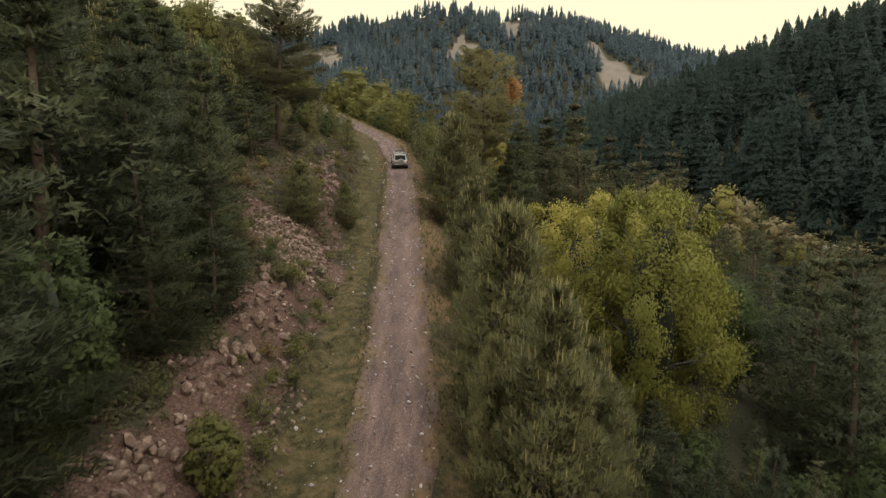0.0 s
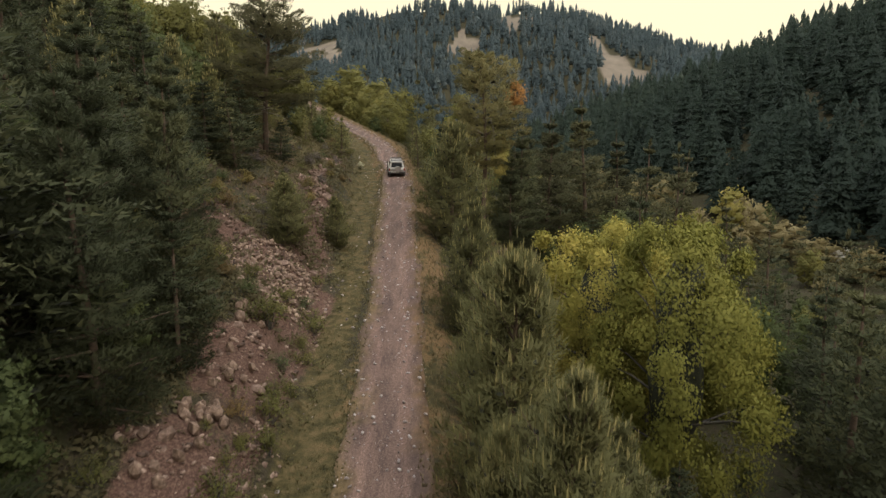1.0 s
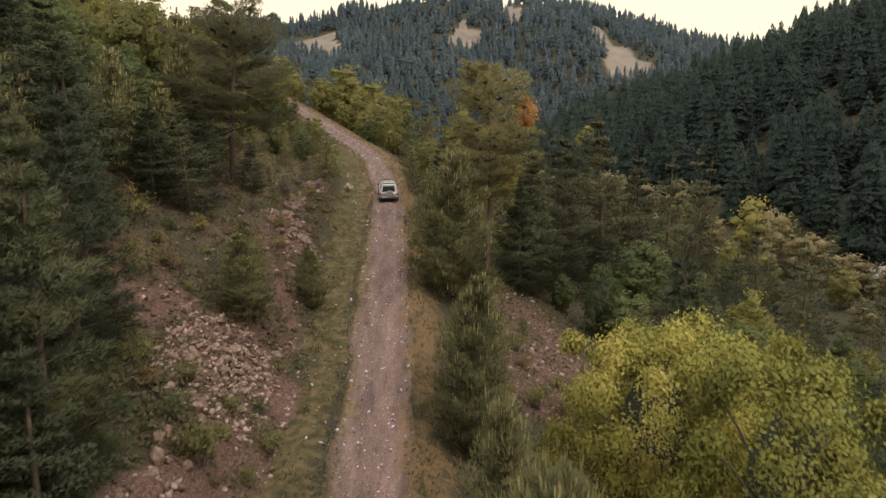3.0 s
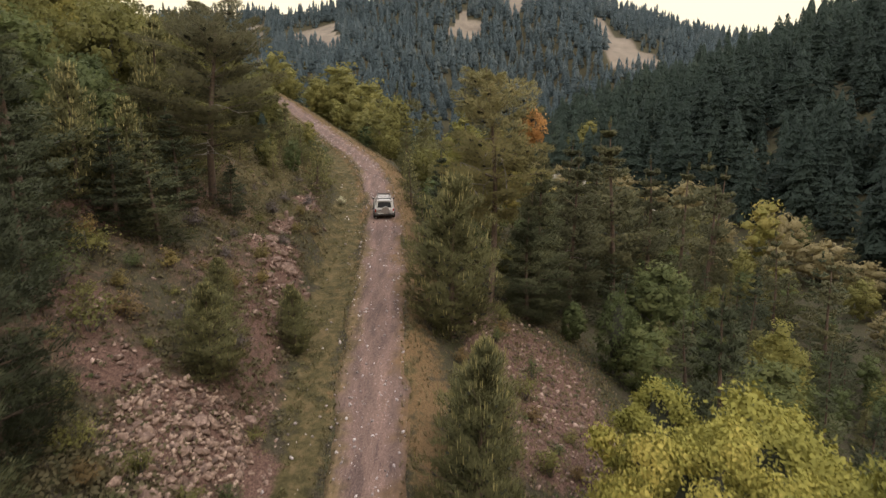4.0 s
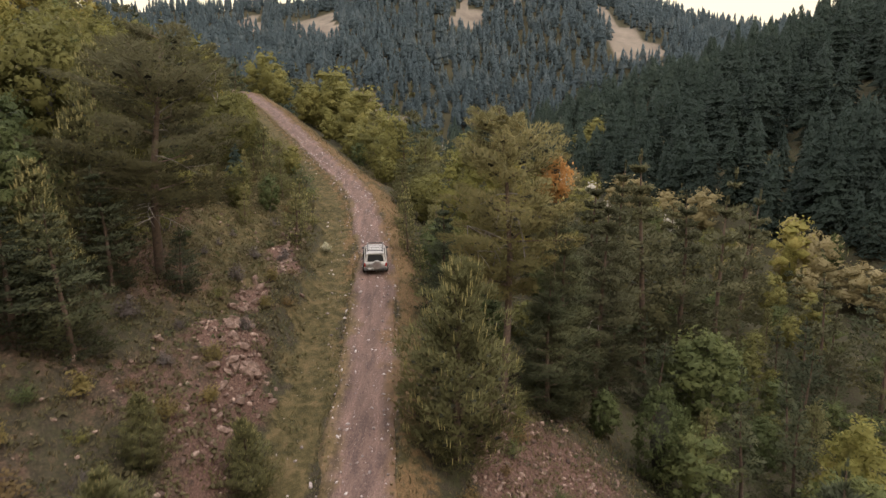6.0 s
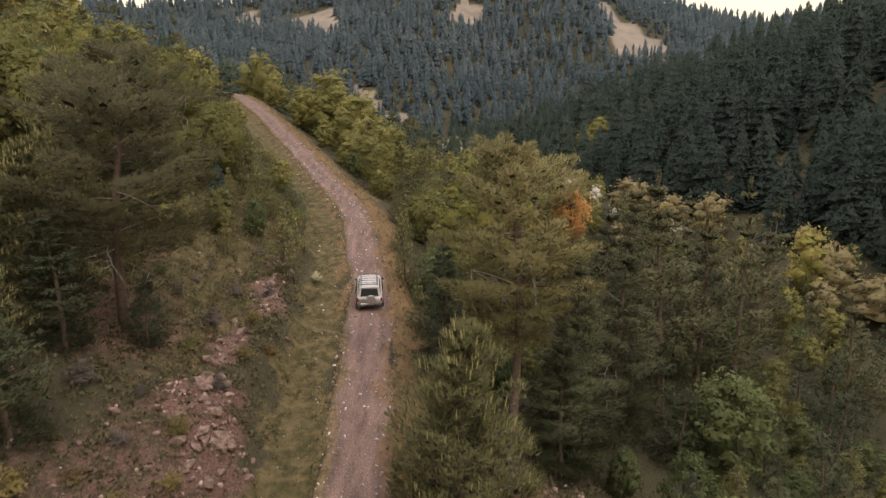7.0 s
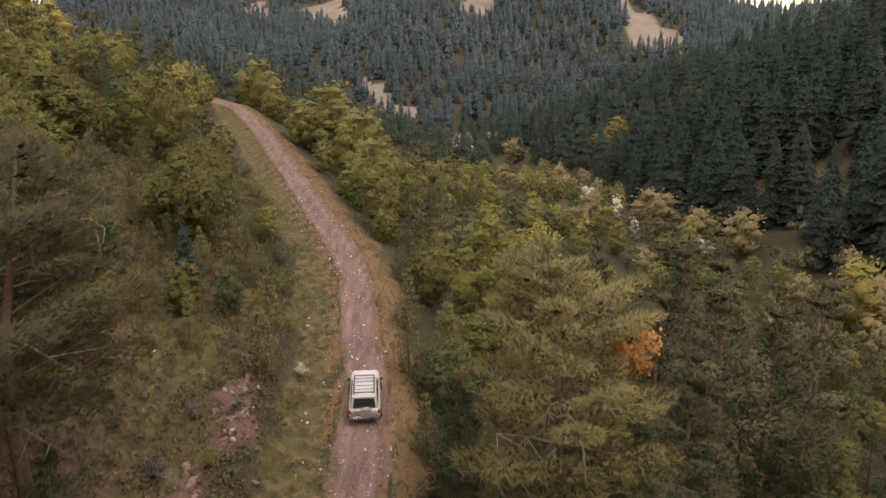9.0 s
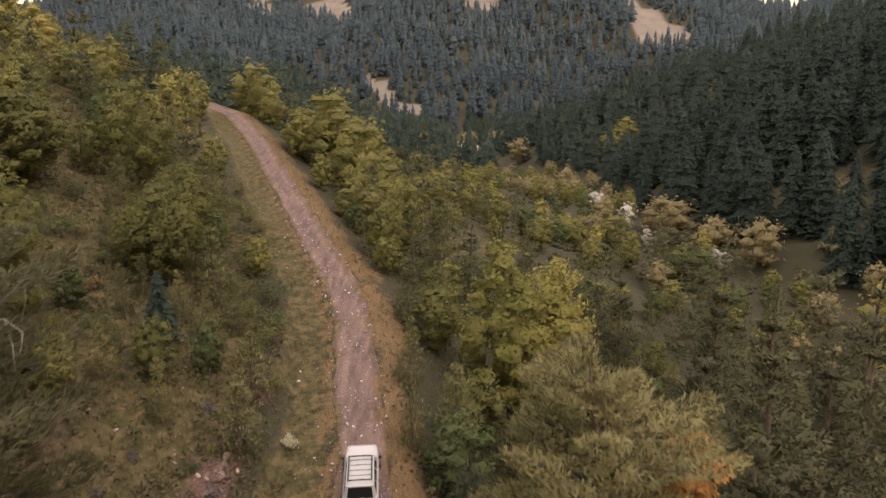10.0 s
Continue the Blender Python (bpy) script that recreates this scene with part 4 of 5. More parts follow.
    m = pose(x, y, land_at(x, y) - sink, random.uniform(-2.5, 2.5), random.uniform(-2.5, 2.5), turn) @ Matrix.Diagonal((s * wide, s * wide, s, 1))
    if key not in USED:
        USED.add(key)
        top.matrix_basis = m
        return top
    m2 = m @ Matrix.Diagonal((1 / top.scale[0], 1 / top.scale[1], 1 / top.scale[2], 1))
    return copy_thing(top, m2)


DISTANT_NAMES = {"pine": ("distant_pines", "young pines far off on the slopes"), "dark_pine": ("distant_dark_pines", "dark pines far off on the slopes"), "brown_pine": ("distant_brown_pines", "brownish pines far off below the track"),
                 "slim_pine": ("distant_slim_pines", "slim pines far off"), "old_pine": ("distant_old_pines", "old pines far off"), "green": ("distant_green_trees", "green leafy trees far down the slope"), "olive": ("distant_olive_trees", "olive-yellow leafy trees far off on the slopes"),
                 "birch": ("distant_birches", "yellowing birches far off"), "pale": ("distant_willows", "pale buff willows along the valley floor"), "white": ("distant_shrubs", "whitish shrubs along the valley floor"), "bush": ("distant_bushes", "olive bushes far off"),
                 "green_bush": ("distant_green_bushes", "green bushes far off"), "rust": ("distant_rusty_bushes", "rusty bushes far off")}


def join_distant():
    for kind, trees in DISTANT.items():
        mat = model((kind, 2), 3)[3]
        v, f = joined([(p, q) for p, q, _, _ in trees])
        name, label = DISTANT_NAMES[kind]
        me = mesh_from(name, v, f, mat, True)
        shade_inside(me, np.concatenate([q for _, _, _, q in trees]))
        out = np.concatenate([(p - c) * [1, 1, 0.8] for p, _, c, _ in trees])
        out = out / np.maximum(np.linalg.norm(out, axis=1, keepdims=True), 1e-6)
        g = np.cross(v[f[:, 1]] - v[f[:, 0]], v[f[:, 2]] - v[f[:, 0]])
        g = g / np.maximum(np.linalg.norm(g, axis=1, keepdims=True), 1e-9)
        vn = np.zeros_like(v)
        np.add.at(vn, f.ravel(), np.repeat(g, 3, 0))
        vn = 0.72 * out + 0.28 * vn / np.maximum(np.linalg.norm(vn, axis=1, keepdims=True), 1e-9)
        me.normals_split_custom_set_from_vertices([tuple(q) for q in vn / np.maximum(np.linalg.norm(vn, axis=1, keepdims=True), 1e-9)])
        tagged(new(name, me), label, "trees", kind="stuff")

# ---- the trees beside the track, one by one ----
# downhill side: kind, place, height, variant, breadth
STAND_BELOW_1 = [
    ("broad", 8.4, 37.0, 10.9, 0, 0.88), ("broad", 9.9, 31.3, 13.1, 1, 0.76), ("young_broad", 11.6, 40.3, 10.8, 0, 1.0),
    ("young_broad", 10.3, 47.2, 8.1, 1, 1.0), ("young_broad", 13.4, 44.9, 9.2, 0, 1.0), ("young_broad", 16.4, 44.6, 8.5, 1, 1.0),
    ("pine", 2.0, 46.0, 6.6, 0, 1.1), ("pine", 2.4, 25.8, 10.4, 1, 1.05), ("pine", 2.9, 19.2, 9.7, 2, 0.95),
    ("pine", 1.7, 41.5, 8.2, 2, 1.0), ("pine", 5.4, 22.0, 8.0, 0, 0.95), ("pine", 2.2, 33.0, 7.5, 1, 1.05),
    ("pine", 5.0, 13.0, 7.4, 1, 0.8), ("pine", 1.9, 20.5, 7.2, 0, 0.8), ("pine", 0.9, 59.0, 10.3, 1, 1.25),
]
STAND_BELOW_2 = [
    ("tall_pine", 3.9, 67.7, 17.3, 0, 0.92), ("orange", 7.2, 69.2, 15.9, 0, 1.0), ("flower_bush", -9.5, 82.6, 0.9, 0, 0.9),
    ("brown_pine", 12.4, 82.3, 14.9, 1, 1.1), ("brown_pine", 17.5, 84.7, 18.8, 0, 1.0), ("birch", 3.0, 92.2, 11.8, 0, 1.25),
    ("birch", 6.3, 96.2, 12.2, 1, 1.1), ("pine", -2.1, 113.0, 9.9, 2, 1.1), ("slim_pine", -3.5, 89.2, 4.6, 1, 1.2),
    ("slim_pine", -2.8, 82.8, 5.0, 0, 1.0), ("slim_pine", -1.4, 76.0, 3.9, 1, 1.2), ("pine", 4.2, 83.9, 9.2, 0, 1.0), ("olive", -7.0, 112.5, 9.4, 0, 1.0),
    ("brown_pine", -4.7, 128.4, 15.6, 1, 0.7), ("dark_pine", -7.1, 130.7, 13.0, 1, 0.8), ("brown_pine", -1.4, 123.9, 12.8, 0, 0.85),
]
STAND_BELOW_3 = [
    ("olive", -20.5, 152.7, 12.4, 0, 1.45), ("olive", -17.0, 147.0, 11.5, 1, 1.2), ("olive", -13.0, 139.0, 11.5, 0, 1.15),
    ("olive", -10.5, 131.0, 9.5, 1, 1.1), ("pine", -9.5, 122.0, 8.6, 0, 1.0), ("pale", 61.6, 138.2, 12.0, 0, 1.2),
    ("pale", 64.0, 129.0, 8.0, 1, 1.7), ("pale", 67.0, 121.0, 7.0, 0, 1.9), ("pale", 70.0, 113.0, 6.5, 1, 2.0),
    ("birch", 57.5, 137.0, 14.0, 0, 1.1), ("white", 71.0, 119.0, 3.4, 0, 1.6), ("pale", 36.3, 281.0, 11.0, 0, 1.3),
    ("pale", 48.3, 204.0, 11.0, 1, 1.8), ("pale", 55.0, 193.0, 10.0, 0, 1.5), ("pale", 59.0, 180.0, 11.0, 1, 1.2),
]
STAND_BELOW_4 = [
    ("white", 36.3, 228.0, 5.5, 0, 0.8), ("white", 39.0, 208.0, 5.5, 0, 0.8), ("white", 43.0, 199.5, 4.2, 0, 0.9),
    ("white", 54.0, 187.0, 4.2, 0, 1.1), ("pale", 21.0, 440.0, 13.0, 0, 1.6), ("pale", 28.4, 372.0, 13.0, 1, 1.5),
    ("pale", 5.2, 470.0, 12.0, 0, 2.0), ("white", 4.7, 388.0, 9.0, 0, 1.5), ("green", 41.6, 165.0, 8.5, 0, 1.9),
    ("olive", 57.6, 306.0, 11.0, 0, 1.3), ("olive", 63.0, 312.0, 12.0, 1, 1.3), ("olive", 33.0, 190.0, 8.0, 0, 1.4),
    ("olive", 24.0, 260.0, 9.0, 1, 1.5), ("brown_pine", 10.9, 73.5, 14.0, 0, 1.0), ("dark_pine", 7.8, 70.2, 12.0, 1, 1.0), ("dark_pine", 6.7, 67.6, 9.0, 0, 1.1), ("brown_pine", 21.5, 87.0, 16.5, 1, 1.05),
]
STAND_BELOW_5 = [
    ("brown_pine", 26.5, 91.0, 17.5, 0, 1.0), ("brown_pine", 18.0, 95.0, 16.5, 1, 0.9), ("brown_pine", 35.9, 106.9, 15.5, 1, 1.1),
    ("brown_pine", 38.0, 111.0, 17.5, 0, 1.0), ("brown_pine", 43.2, 128.4, 20.0, 1, 1.0), ("brown_pine", 25.8, 101.7, 14.0, 0, 1.1),
    ("dark_pine", 34.0, 88.0, 9.5, 0, 1.1), ("brown_pine", 46.0, 100.0, 7.0, 0, 1.2), ("dark_pine", 29.0, 79.0, 9.0, 1, 1.1),
    ("brown_pine", 12.5, 100.0, 13.0, 0, 0.9), ("green", 12.9, 65.2, 6.2, 0, 0.8), ("green", 18.7, 74.5, 8.4, 1, 1.2), ("green", 10.3, 67.9, 3.6, 1, 0.9),
    ("green", 14.5, 63.5, 5.5, 0, 1.2), ("birch", 25.0, 66.0, 8.5, 0, 1.3), ("green", 22.5, 62.0, 7.0, 1, 1.3),
]
STAND_BELOW_6 = [
    ("olive", 19.0, 57.5, 6.0, 0, 1.0),
]
# uphill side
STAND_ABOVE_1 = [
    ("dark_pine", -14.9, 34.6, 11.0, 0, 0.85), ("dark_pine", -11.4, 25.6, 11.8, 1, 0.8), ("dark_pine", -11.6, 32.6, 11.6, 0, 0.8), ("dark_pine", -10.6, 30.2, 6.8, 1, 1.1), ("green", -11.9, 20.6, 4.8, 1, 0.9), ("pine", -7.9, 54.2, 3.9, 2, 1.25),
    ("pine", -11.4, 52.4, 3.2, 1, 1.3), ("old_pine", -16.3, 66.5, 14.2, 1, 1.2), ("pine", -22.5, 73.0, 10.0, 0, 1.1),
    ("olive", -27.0, 76.0, 11.0, 1, 1.1), ("olive", -24.0, 80.0, 11.0, 0, 1.0), ("dark_pine", -17.3, 62.8, 6.5, 0, 1.3),
    ("pine", -20.0, 65.5, 7.5, 1, 1.2), ("pine", -18.8, 59.5, 6.5, 0, 1.2), ("dark_pine", -14.6, 65.2, 3.8, 1, 1.5),
    ("dark_pine", -16.1, 56.6, 6.8, 1, 1.4), ("dark_pine", -18.0, 55.7, 6.0, 0, 1.5), ("pine", -20.5, 56.5, 7.5, 1, 1.1),
]
STAND_ABOVE_2 = [
    ("slim_pine", -17.1, 93.6, 5.4, 0, 1.4), ("spruce", -18.0, 86.8, 4.6, 0, 1.3), ("pine", -23.5, 110.0, 6.2, 0, 1.1),
    ("olive", -29.2, 78.4, 6.5, 0, 1.2), ("olive", -33.4, 99.6, 7.5, 1, 1.4), ("olive", -21.9, 100.3, 7.2, 0, 1.0), ("brown_pine", -24.0, 107.0, 9.5, 0, 1.15), ("olive", -30.3, 111.0, 10.0, 1, 1.0), ("olive", -20.4, 93.4, 7.6, 0, 1.0),
    ("birch", -38.7, 108.0, 7.0, 1, 1.3), ("olive", -39.6, 180.0, 12.0, 1, 1.2), ("green", -12.2, 19.5, 6.0, 0, 1.1),
    ("olive", -7.4, 20.5, 3.2, 0, 1.0), ("rust", -4.6, 18.6, 1.8, 0, 1.0), ("slim_pine", -12.0, 84.5, 4.2, 1, 1.6),
    ("slim_pine", -11.4, 80.0, 4.0, 0, 1.8), ("green_bush", -14.2, 96.0, 2.4, 0, 1.1), ("olive", -16.0, 100.0, 3.4, 0, 1.0),
]
STAND_ABOVE_3 = [
    ("pine", -9.9, 47.0, 4.4, 0, 1.5), ("dark_pine", -13.9, 38.5, 10.5, 0, 0.9), ("dark_pine", -16.8, 40.5, 9.0, 1, 1.1), ("dark_pine", -17.2, 45.8, 7.6, 0, 1.1),
]
SINGLE = STAND_BELOW_1 + STAND_BELOW_2 + STAND_BELOW_3 + STAND_BELOW_4 + STAND_BELOW_5 + STAND_BELOW_6 + STAND_ABOVE_1 + STAND_ABOVE_2 + STAND_ABOVE_3
random.seed(5)
for kind, x, y, h, variant, wide in SINGLE:
    plant(kind, x, y, h, variant, wide)


# bleached limbs on the two old trunks, turned into each tree's own axes
BLEACHED = [
    ("tall_pine", 0, 0.085, [(3.95, 67.6, 24.96), (4.27, 67.0, 25.38), (4.57, 66.6, 25.19), (4.79, 66.4, 24.21), (4.93, 66.3, 22.84)]),
    ("tall_pine", 0, 0.070, [(3.97, 67.6, 23.65), (3.27, 67.0, 23.35), (2.15, 66.4, 23.51), (1.22, 66.0, 23.92)]),
    ("tall_pine", 0, 0.055, [(3.96, 67.6, 23.89), (2.7, 66.9, 24.57), (1.59, 66.2, 25.03)]),
    ("old_pine", 1, 0.070, [(-16.2, 66.6, 31.0), (-15.1, 67.0, 31.9), (-13.9, 67.6, 32.7), (-12.8, 68.0, 33.8)]),
    ("old_pine", 1, 0.055, [(-13.9, 67.6, 32.7), (-13.1, 67.4, 32.8), (-12.5, 67.2, 32.5)]),
]
for kind, variant, thick, limb in BLEACHED:
    owner = MODELS[(kind, 0, variant)][1]
    back = np.array(owner.matrix_basis.inverted())
    limb = np.array(limb)
    r = np.random.default_rng(len(limb))
    bits = [tube(limb, thick * np.linspace(1.0, 0.35, len(limb)), 6)]
    for k in range(1, len(limb)):
        for _ in range(3 if kind == "tall_pine" else 1):
            way = np.array([r.normal() * 0.4, r.normal() * 0.4, -r.uniform(0.5, 1.3)])
            bits.append(tube(limb[k] + way * np.array([[0], [0.5], [1.0]]) + [[0, 0, 0], [0.08, 0, 0], [0, 0, 0]], [0.028, 0.02, 0.008], 3))
    v, f = joined(bits)
    ob = new("dead_limb", mesh_from("dead_limb", v @ back[:3, :3].T + back[:3, 3], f, DEADWOOD, True))
    tagged(ob, "long bleached dead limb with hanging twigs")
    ob.parent = owner


def scatter(count, x0, x1, y0, y1, gap, wanted, taken, seed):
    """Places in a stretch of the plan, at least a gap apart."""
    r = np.random.default_rng(seed)
    out = []
    for _ in range(count * 30):
        if len(out) >= count:
            break
        x, y = r.uniform(x0, x1), r.uniform(y0, y1)
        u = float(across(x, y))
        if abs(x) < 0.78 * y + 12 and wanted(x, y, u) and all((x - a) ** 2 + (y - b) ** 2 > (gap * 0.5 + 0.5 * g) ** 2 for a, b, g in taken):
            taken.append((x, y, gap))
            out.append((x, y))
    return out


TAKEN = [(x, y, 2.6) for _, x, y, h, _, _ in SINGLE]


def choose(r, table):
    v = r.uniform() * sum(p for _, p in table)
    for k, p in table:
        v -= p
        if v <= 0:
            return k
    return table[-1][0]


VARIANTS = {"pine": 3, "dark_pine": 2, "old_pine": 2, "brown_pine": 2, "slim_pine": 2, "spruce": 2, "olive": 2, "green": 2, "birch": 2, "pale": 2, "white": 1, "bush": 2, "green_bush": 2, "rust": 1, "grey_bush": 1, "gold_bush": 1}


def woods(seed, count, box, gap, wanted, table, tall=1.0, broad=1.0):
    r = np.random.default_rng(seed)
    for x, y in scatter(count, *box, gap, wanted, TAKEN, seed):
        k = choose(r, table)
        a, b = HEIGHTS[k]
        plant(k, x, y, tall * r.uniform(a, b), int(r.integers(VARIANTS[k])), broad * r.uniform(0.85, 1.15))


# dark pines above the cutting
def above_cut(x, y, u):
    return u < -10.0 - 6.0 * float(ramp(39, 45, y))


woods(101, 80, (-52, -9, 2, 62), 3.2, above_cut, [("dark_pine", 14), ("pine", 1), ("green", 1)], 1.0, 1.25)
woods(119, 30, (-34, -8.5, 8, 40), 2.2, above_cut, [("dark_pine", 6), ("green", 1)], 0.5, 1.35)
# mixed open wood higher up
woods(102, 85, (-80, -14, 58, 132), 4.2, lambda x, y, u: u < -18 - 5 * float(vnoise(x, y, 15, 81)) - 7 * (68 < y < 104), [("olive", 6), ("dark_pine", 2), ("pine", 3), ("birch", 2), ("green", 2)], 0.85)
woods(103, 84, (-110, -28, 112, 215), 4.4, lambda x, y, u: u < -5.5, [("olive", 5), ("dark_pine", 1), ("pine", 2), ("brown_pine", 2), ("birch", 2)], 0.9)
woods(104, 60, (-34, -8, 60, 122), 2.2, lambda x, y, u: -17 < u < -7.5 and not (y < 80 and u > -14), [("slim_pine", 3), ("pine", 6), ("olive", 1), ("green", 2)], 0.45)
# below the track
woods(105, 40, (6, 44, 2, 48), 3.4, lambda x, y, u: u > 10.5 and not (x < 15.5 + 0.12 * y and y < 42), [("dark_pine", 8), ("green", 1)])
woods(115, 26, (5.5, 24, 4, 28), 2.0, lambda x, y, u: u > 8, [("dark_pine", 4), ("pine", 1), ("green", 1)], 0.46)
woods(106, 44, (9, 40, 46, 86), 3.4, lambda x, y, u: u > 16.5 - 6 * (y > 70), [("dark_pine", 5), ("green", 3), ("olive", 1), ("pine", 1)], 0.55, 1.3)
woods(107, 42, (10, 70, 50, 130), 5.0, lambda x, y, u: u > 22, [("dark_pine", 3), ("brown_pine", 7), ("green", 2), ("olive", 1)], 0.85, 1.05)
woods(108, 34, (-14, 14, 70, 130), 2.8, lambda x, y, u: 4.4 < u < 19, [("dark_pine", 3), ("pine", 3), ("green", 3), ("olive", 2)], 0.62, 1.25)
woods(109, 120, (-34, 52, 104, 200), 4.1, lambda x, y, u: 4.5 < u and math.hypot(x - 26.6, (y - 153) / 1.6) > 6, [("olive", 4), ("pine", 4), ("brown_pine", 3), ("green", 2), ("birch", 1)], 0.8)
woods(110, 85, (6, 80, 90, 330), 4.4, lambda x, y, u: abs(x - float(valley_x(y)) + 6) < 19 and not (x > 58 and y < 140), [("pale", 5), ("olive", 4), ("green", 2)], 0.8)
woods(116, 90, (-60, 40, 190, 330), 5.0, lambda x, y, u: x < float(valley_x(y)) + 10 and x > -30 - 0.35 * (y - 190), [("olive", 5), ("pale", 2), ("green", 3), ("brown_pine", 2)], 0.9)
woods(117, 56, (13, 50, 54, 112), 2.6, lambda x, y, u: u > 18, [("green", 4), ("olive", 3), ("dark_pine", 2), ("pine", 2)], 0.55)
woods(118, 14, (74, 86, 190, 208), 1.8, lambda x, y, u: True, [("green_bush", 1)], 1.2)
woods(120, 30, (9, 22, 14, 30), 1.8, lambda x, y, u: u > 9, [("dark_pine", 4), ("green", 2)], 0.4, 1.2)
# undergrowth
woods(123, 26, (-17, -9, 50, 84), 2.4, lambda x, y, u: -13 < u < -6.2, [("grey_bush", 7), ("gold_bush", 2)])
woods(111, 120, (-28, -5, 36, 122), 1.5, lambda x, y, u: -20 < u < -4.8 and float(rocky(x, y)) < 0.12 and not (50 < y < 84 and u > -14), [("bush", 6), ("green_bush", 2), ("rust", 1)], 1.1, 1.2)
woods(121, 46, (-22, -7, 44, 84), 1.6, lambda x, y, u: -16 < u < -5.2 and float(rocky(x, y)) < 0.12, [("bush", 5), ("green_bush", 1), ("rust", 2), ("grey_bush", 1)], 0.65, 1.3)
woods(124, 26, (-18, -9, 46, 62), 1.7, lambda x, y, u: -15 < u < -6 and float(rocky(x, y)) < 0.3, [("bush", 6), ("green_bush", 1)], 0.95, 1.25)
woods(112, 36, (-9, 14, 12, 120), 1.5, lambda x, y, u: 4.8 < u < 11, [("bush", 2), ("green_bush", 2), ("rust", 2)])
woods(122, 34, (-15, -7, 12, 42), 1.6, lambda x, y, u: -12.5 < u < -7.6 and float(rocky(x, y)) < 0.12, [("bush", 3), ("green_bush", 3), ("rust", 1)], 1.0, 1.2)
woods(113, 46, (-12, -4.6, 14, 44), 1.2, lambda x, y, u: -8.5 < u < -4.4 and float(rocky(x, y)) < 0.45, [("bush", 4), ("green_bush", 1), ("rust", 1)], 0.8)
woods(114, 40, (-52, -20, 66, 114), 2.6, lambda x, y, u: u < -14, [("bush", 3), ("green_bush", 2)], 1.6)


join_distant()


def upright(me, out):
    """Low growth shades as a cushion does: normals mostly up."""
    n = unit(np.asarray(out) * 0.4 + [0, 0, 0.8])
    me.normals_split_custom_set_from_vertices([tuple(q) for q in n])
    return me


def clumps(name, seed, points, size, per, leaf, material, label):
    """Knee-high growth: leafy clumps in one mesh."""
    r = np.random.default_rng(seed)
    z = land(points[:, 0], points[:, 1])
    c = np.repeat(np.concatenate([points, z[:, None]], 1), per, 0)
    s = np.repeat(size * r.uniform(0.5, 1.5, (len(points), 1)), per, 0)
    d = unit(r.normal(size=c.shape) + [0, 0, 0.3])
    d[:, 2] = np.abs(d[:, 2])
    v, f = leaves(c + d * s * r.uniform(0.5, 1.0, (len(c), 1)), d, r, leaf)
    f = face_out(v, f, np.array([0, 0, -1e5]), np.array([1, 1, 1]))
    return tagged(new(name, upright(mesh_from(name, v, f, material, True), np.repeat(d, 4, 0))), label, "undergrowth", kind="stuff")


def strewn(seed, count, u0, u1, y0, y1, weight=None):
    """Points beside the road: metres across it and along it."""
    r = np.random.default_rng(seed)
    u, y = r.uniform(u0, u1, count), r.uniform(y0, y1, count)
    s = np.interp(y, _ys, _sl)
    x = road_x(y) + u * np.sqrt(1 + s * s)
    p = np.stack([x, y], 1)
    if weight is not None:
        p = p[r.uniform(0, 1, count) < weight(p[:, 0], p[:, 1])]
    return p


clumps("heath", 630, np.concatenate([strewn(631, 4200, -24, -5, 36, 110, lambda x, y: (1 - 0.6 * rocky(x, y)) * (0.35 + 0.65 * (vnoise(x, y, 2.2, 91) > -0.1))), strewn(632, 1700, 4.2, 16, 14, 120, lambda x, y: 1 - 0.8 * earthy(x, y)), strewn(636, 700, -30, -7.5, 6, 40), strewn(640, 1800, -9.5, -4.0, 12, 80, lambda x, y: (1 - rocky(x, y)) * (vnoise(x, y, 1.6, 92) > -0.05)), strewn(642, 1300, -12, -7.0, 10, 42, lambda x, y: 1 - rocky(x, y))]), 0.34, 9, 0.175, HEATH, "brownish heath and low scrub on the slope")
clumps("low_scrub", 633, np.concatenate([strewn(634, 1500, -30, -5.5, 50, 140, lambda x, y: 1 - rocky(x, y)), strewn(635, 500, 4, 18, 60, 130), strewn(641, 500, -9.5, -3.2, 12, 120, lambda x, y: 1 - rocky(x, y))]), 0.36, 22, 0.11, SCRUB, "knee-high olive scrub on the slope")
clumps("ferns", 637, np.concatenate([strewn(638, 700, -28, -6, 36, 130), strewn(639, 500, 8, 24, 30, 120)]), 0.30, 16, 0.12, GREEN, "low green ferns and seedlings")


# ---- far woods ----
def forest(name, seed, templates, points, heights, material, label):
    """Many small trees in one mesh."""
    r = np.random.default_rng(seed)
    vs, fs, ns, k = [], [], [], 0
    zs = land(points[:, 0], points[:, 1])
    for (x, y), z, h in zip(points, zs, heights):
        size, (v, f) = templates[int(r.integers(len(templates)))]
        s, a, w = h / size, r.uniform(0, 6.28), r.uniform(0.8, 1.2)
        c, d = math.cos(a) * s * w, math.sin(a) * s * w
        p = np.empty_like(v)
        p[:, 0], p[:, 1], p[:, 2] = v[:, 0] * c - v[:, 1] * d + x, v[:, 0] * d + v[:, 1] * c + y, v[:, 2] * s + z - 0.3
        vs.append(p)
        fs.append(f + k)
        ns.append(unit((p - [x, y, z + 0.25 * h]) * [1, 1, 0.55]))
        k += len(v)
    v, f = np.concatenate(vs), np.concatenate(fs)
    g = unit(np.cross(v[f[:, 1]] - v[f[:, 0]], v[f[:, 2]] - v[f[:, 0]]))
    f[g[:, 2] < 0] = f[g[:, 2] < 0][:, ::-1]
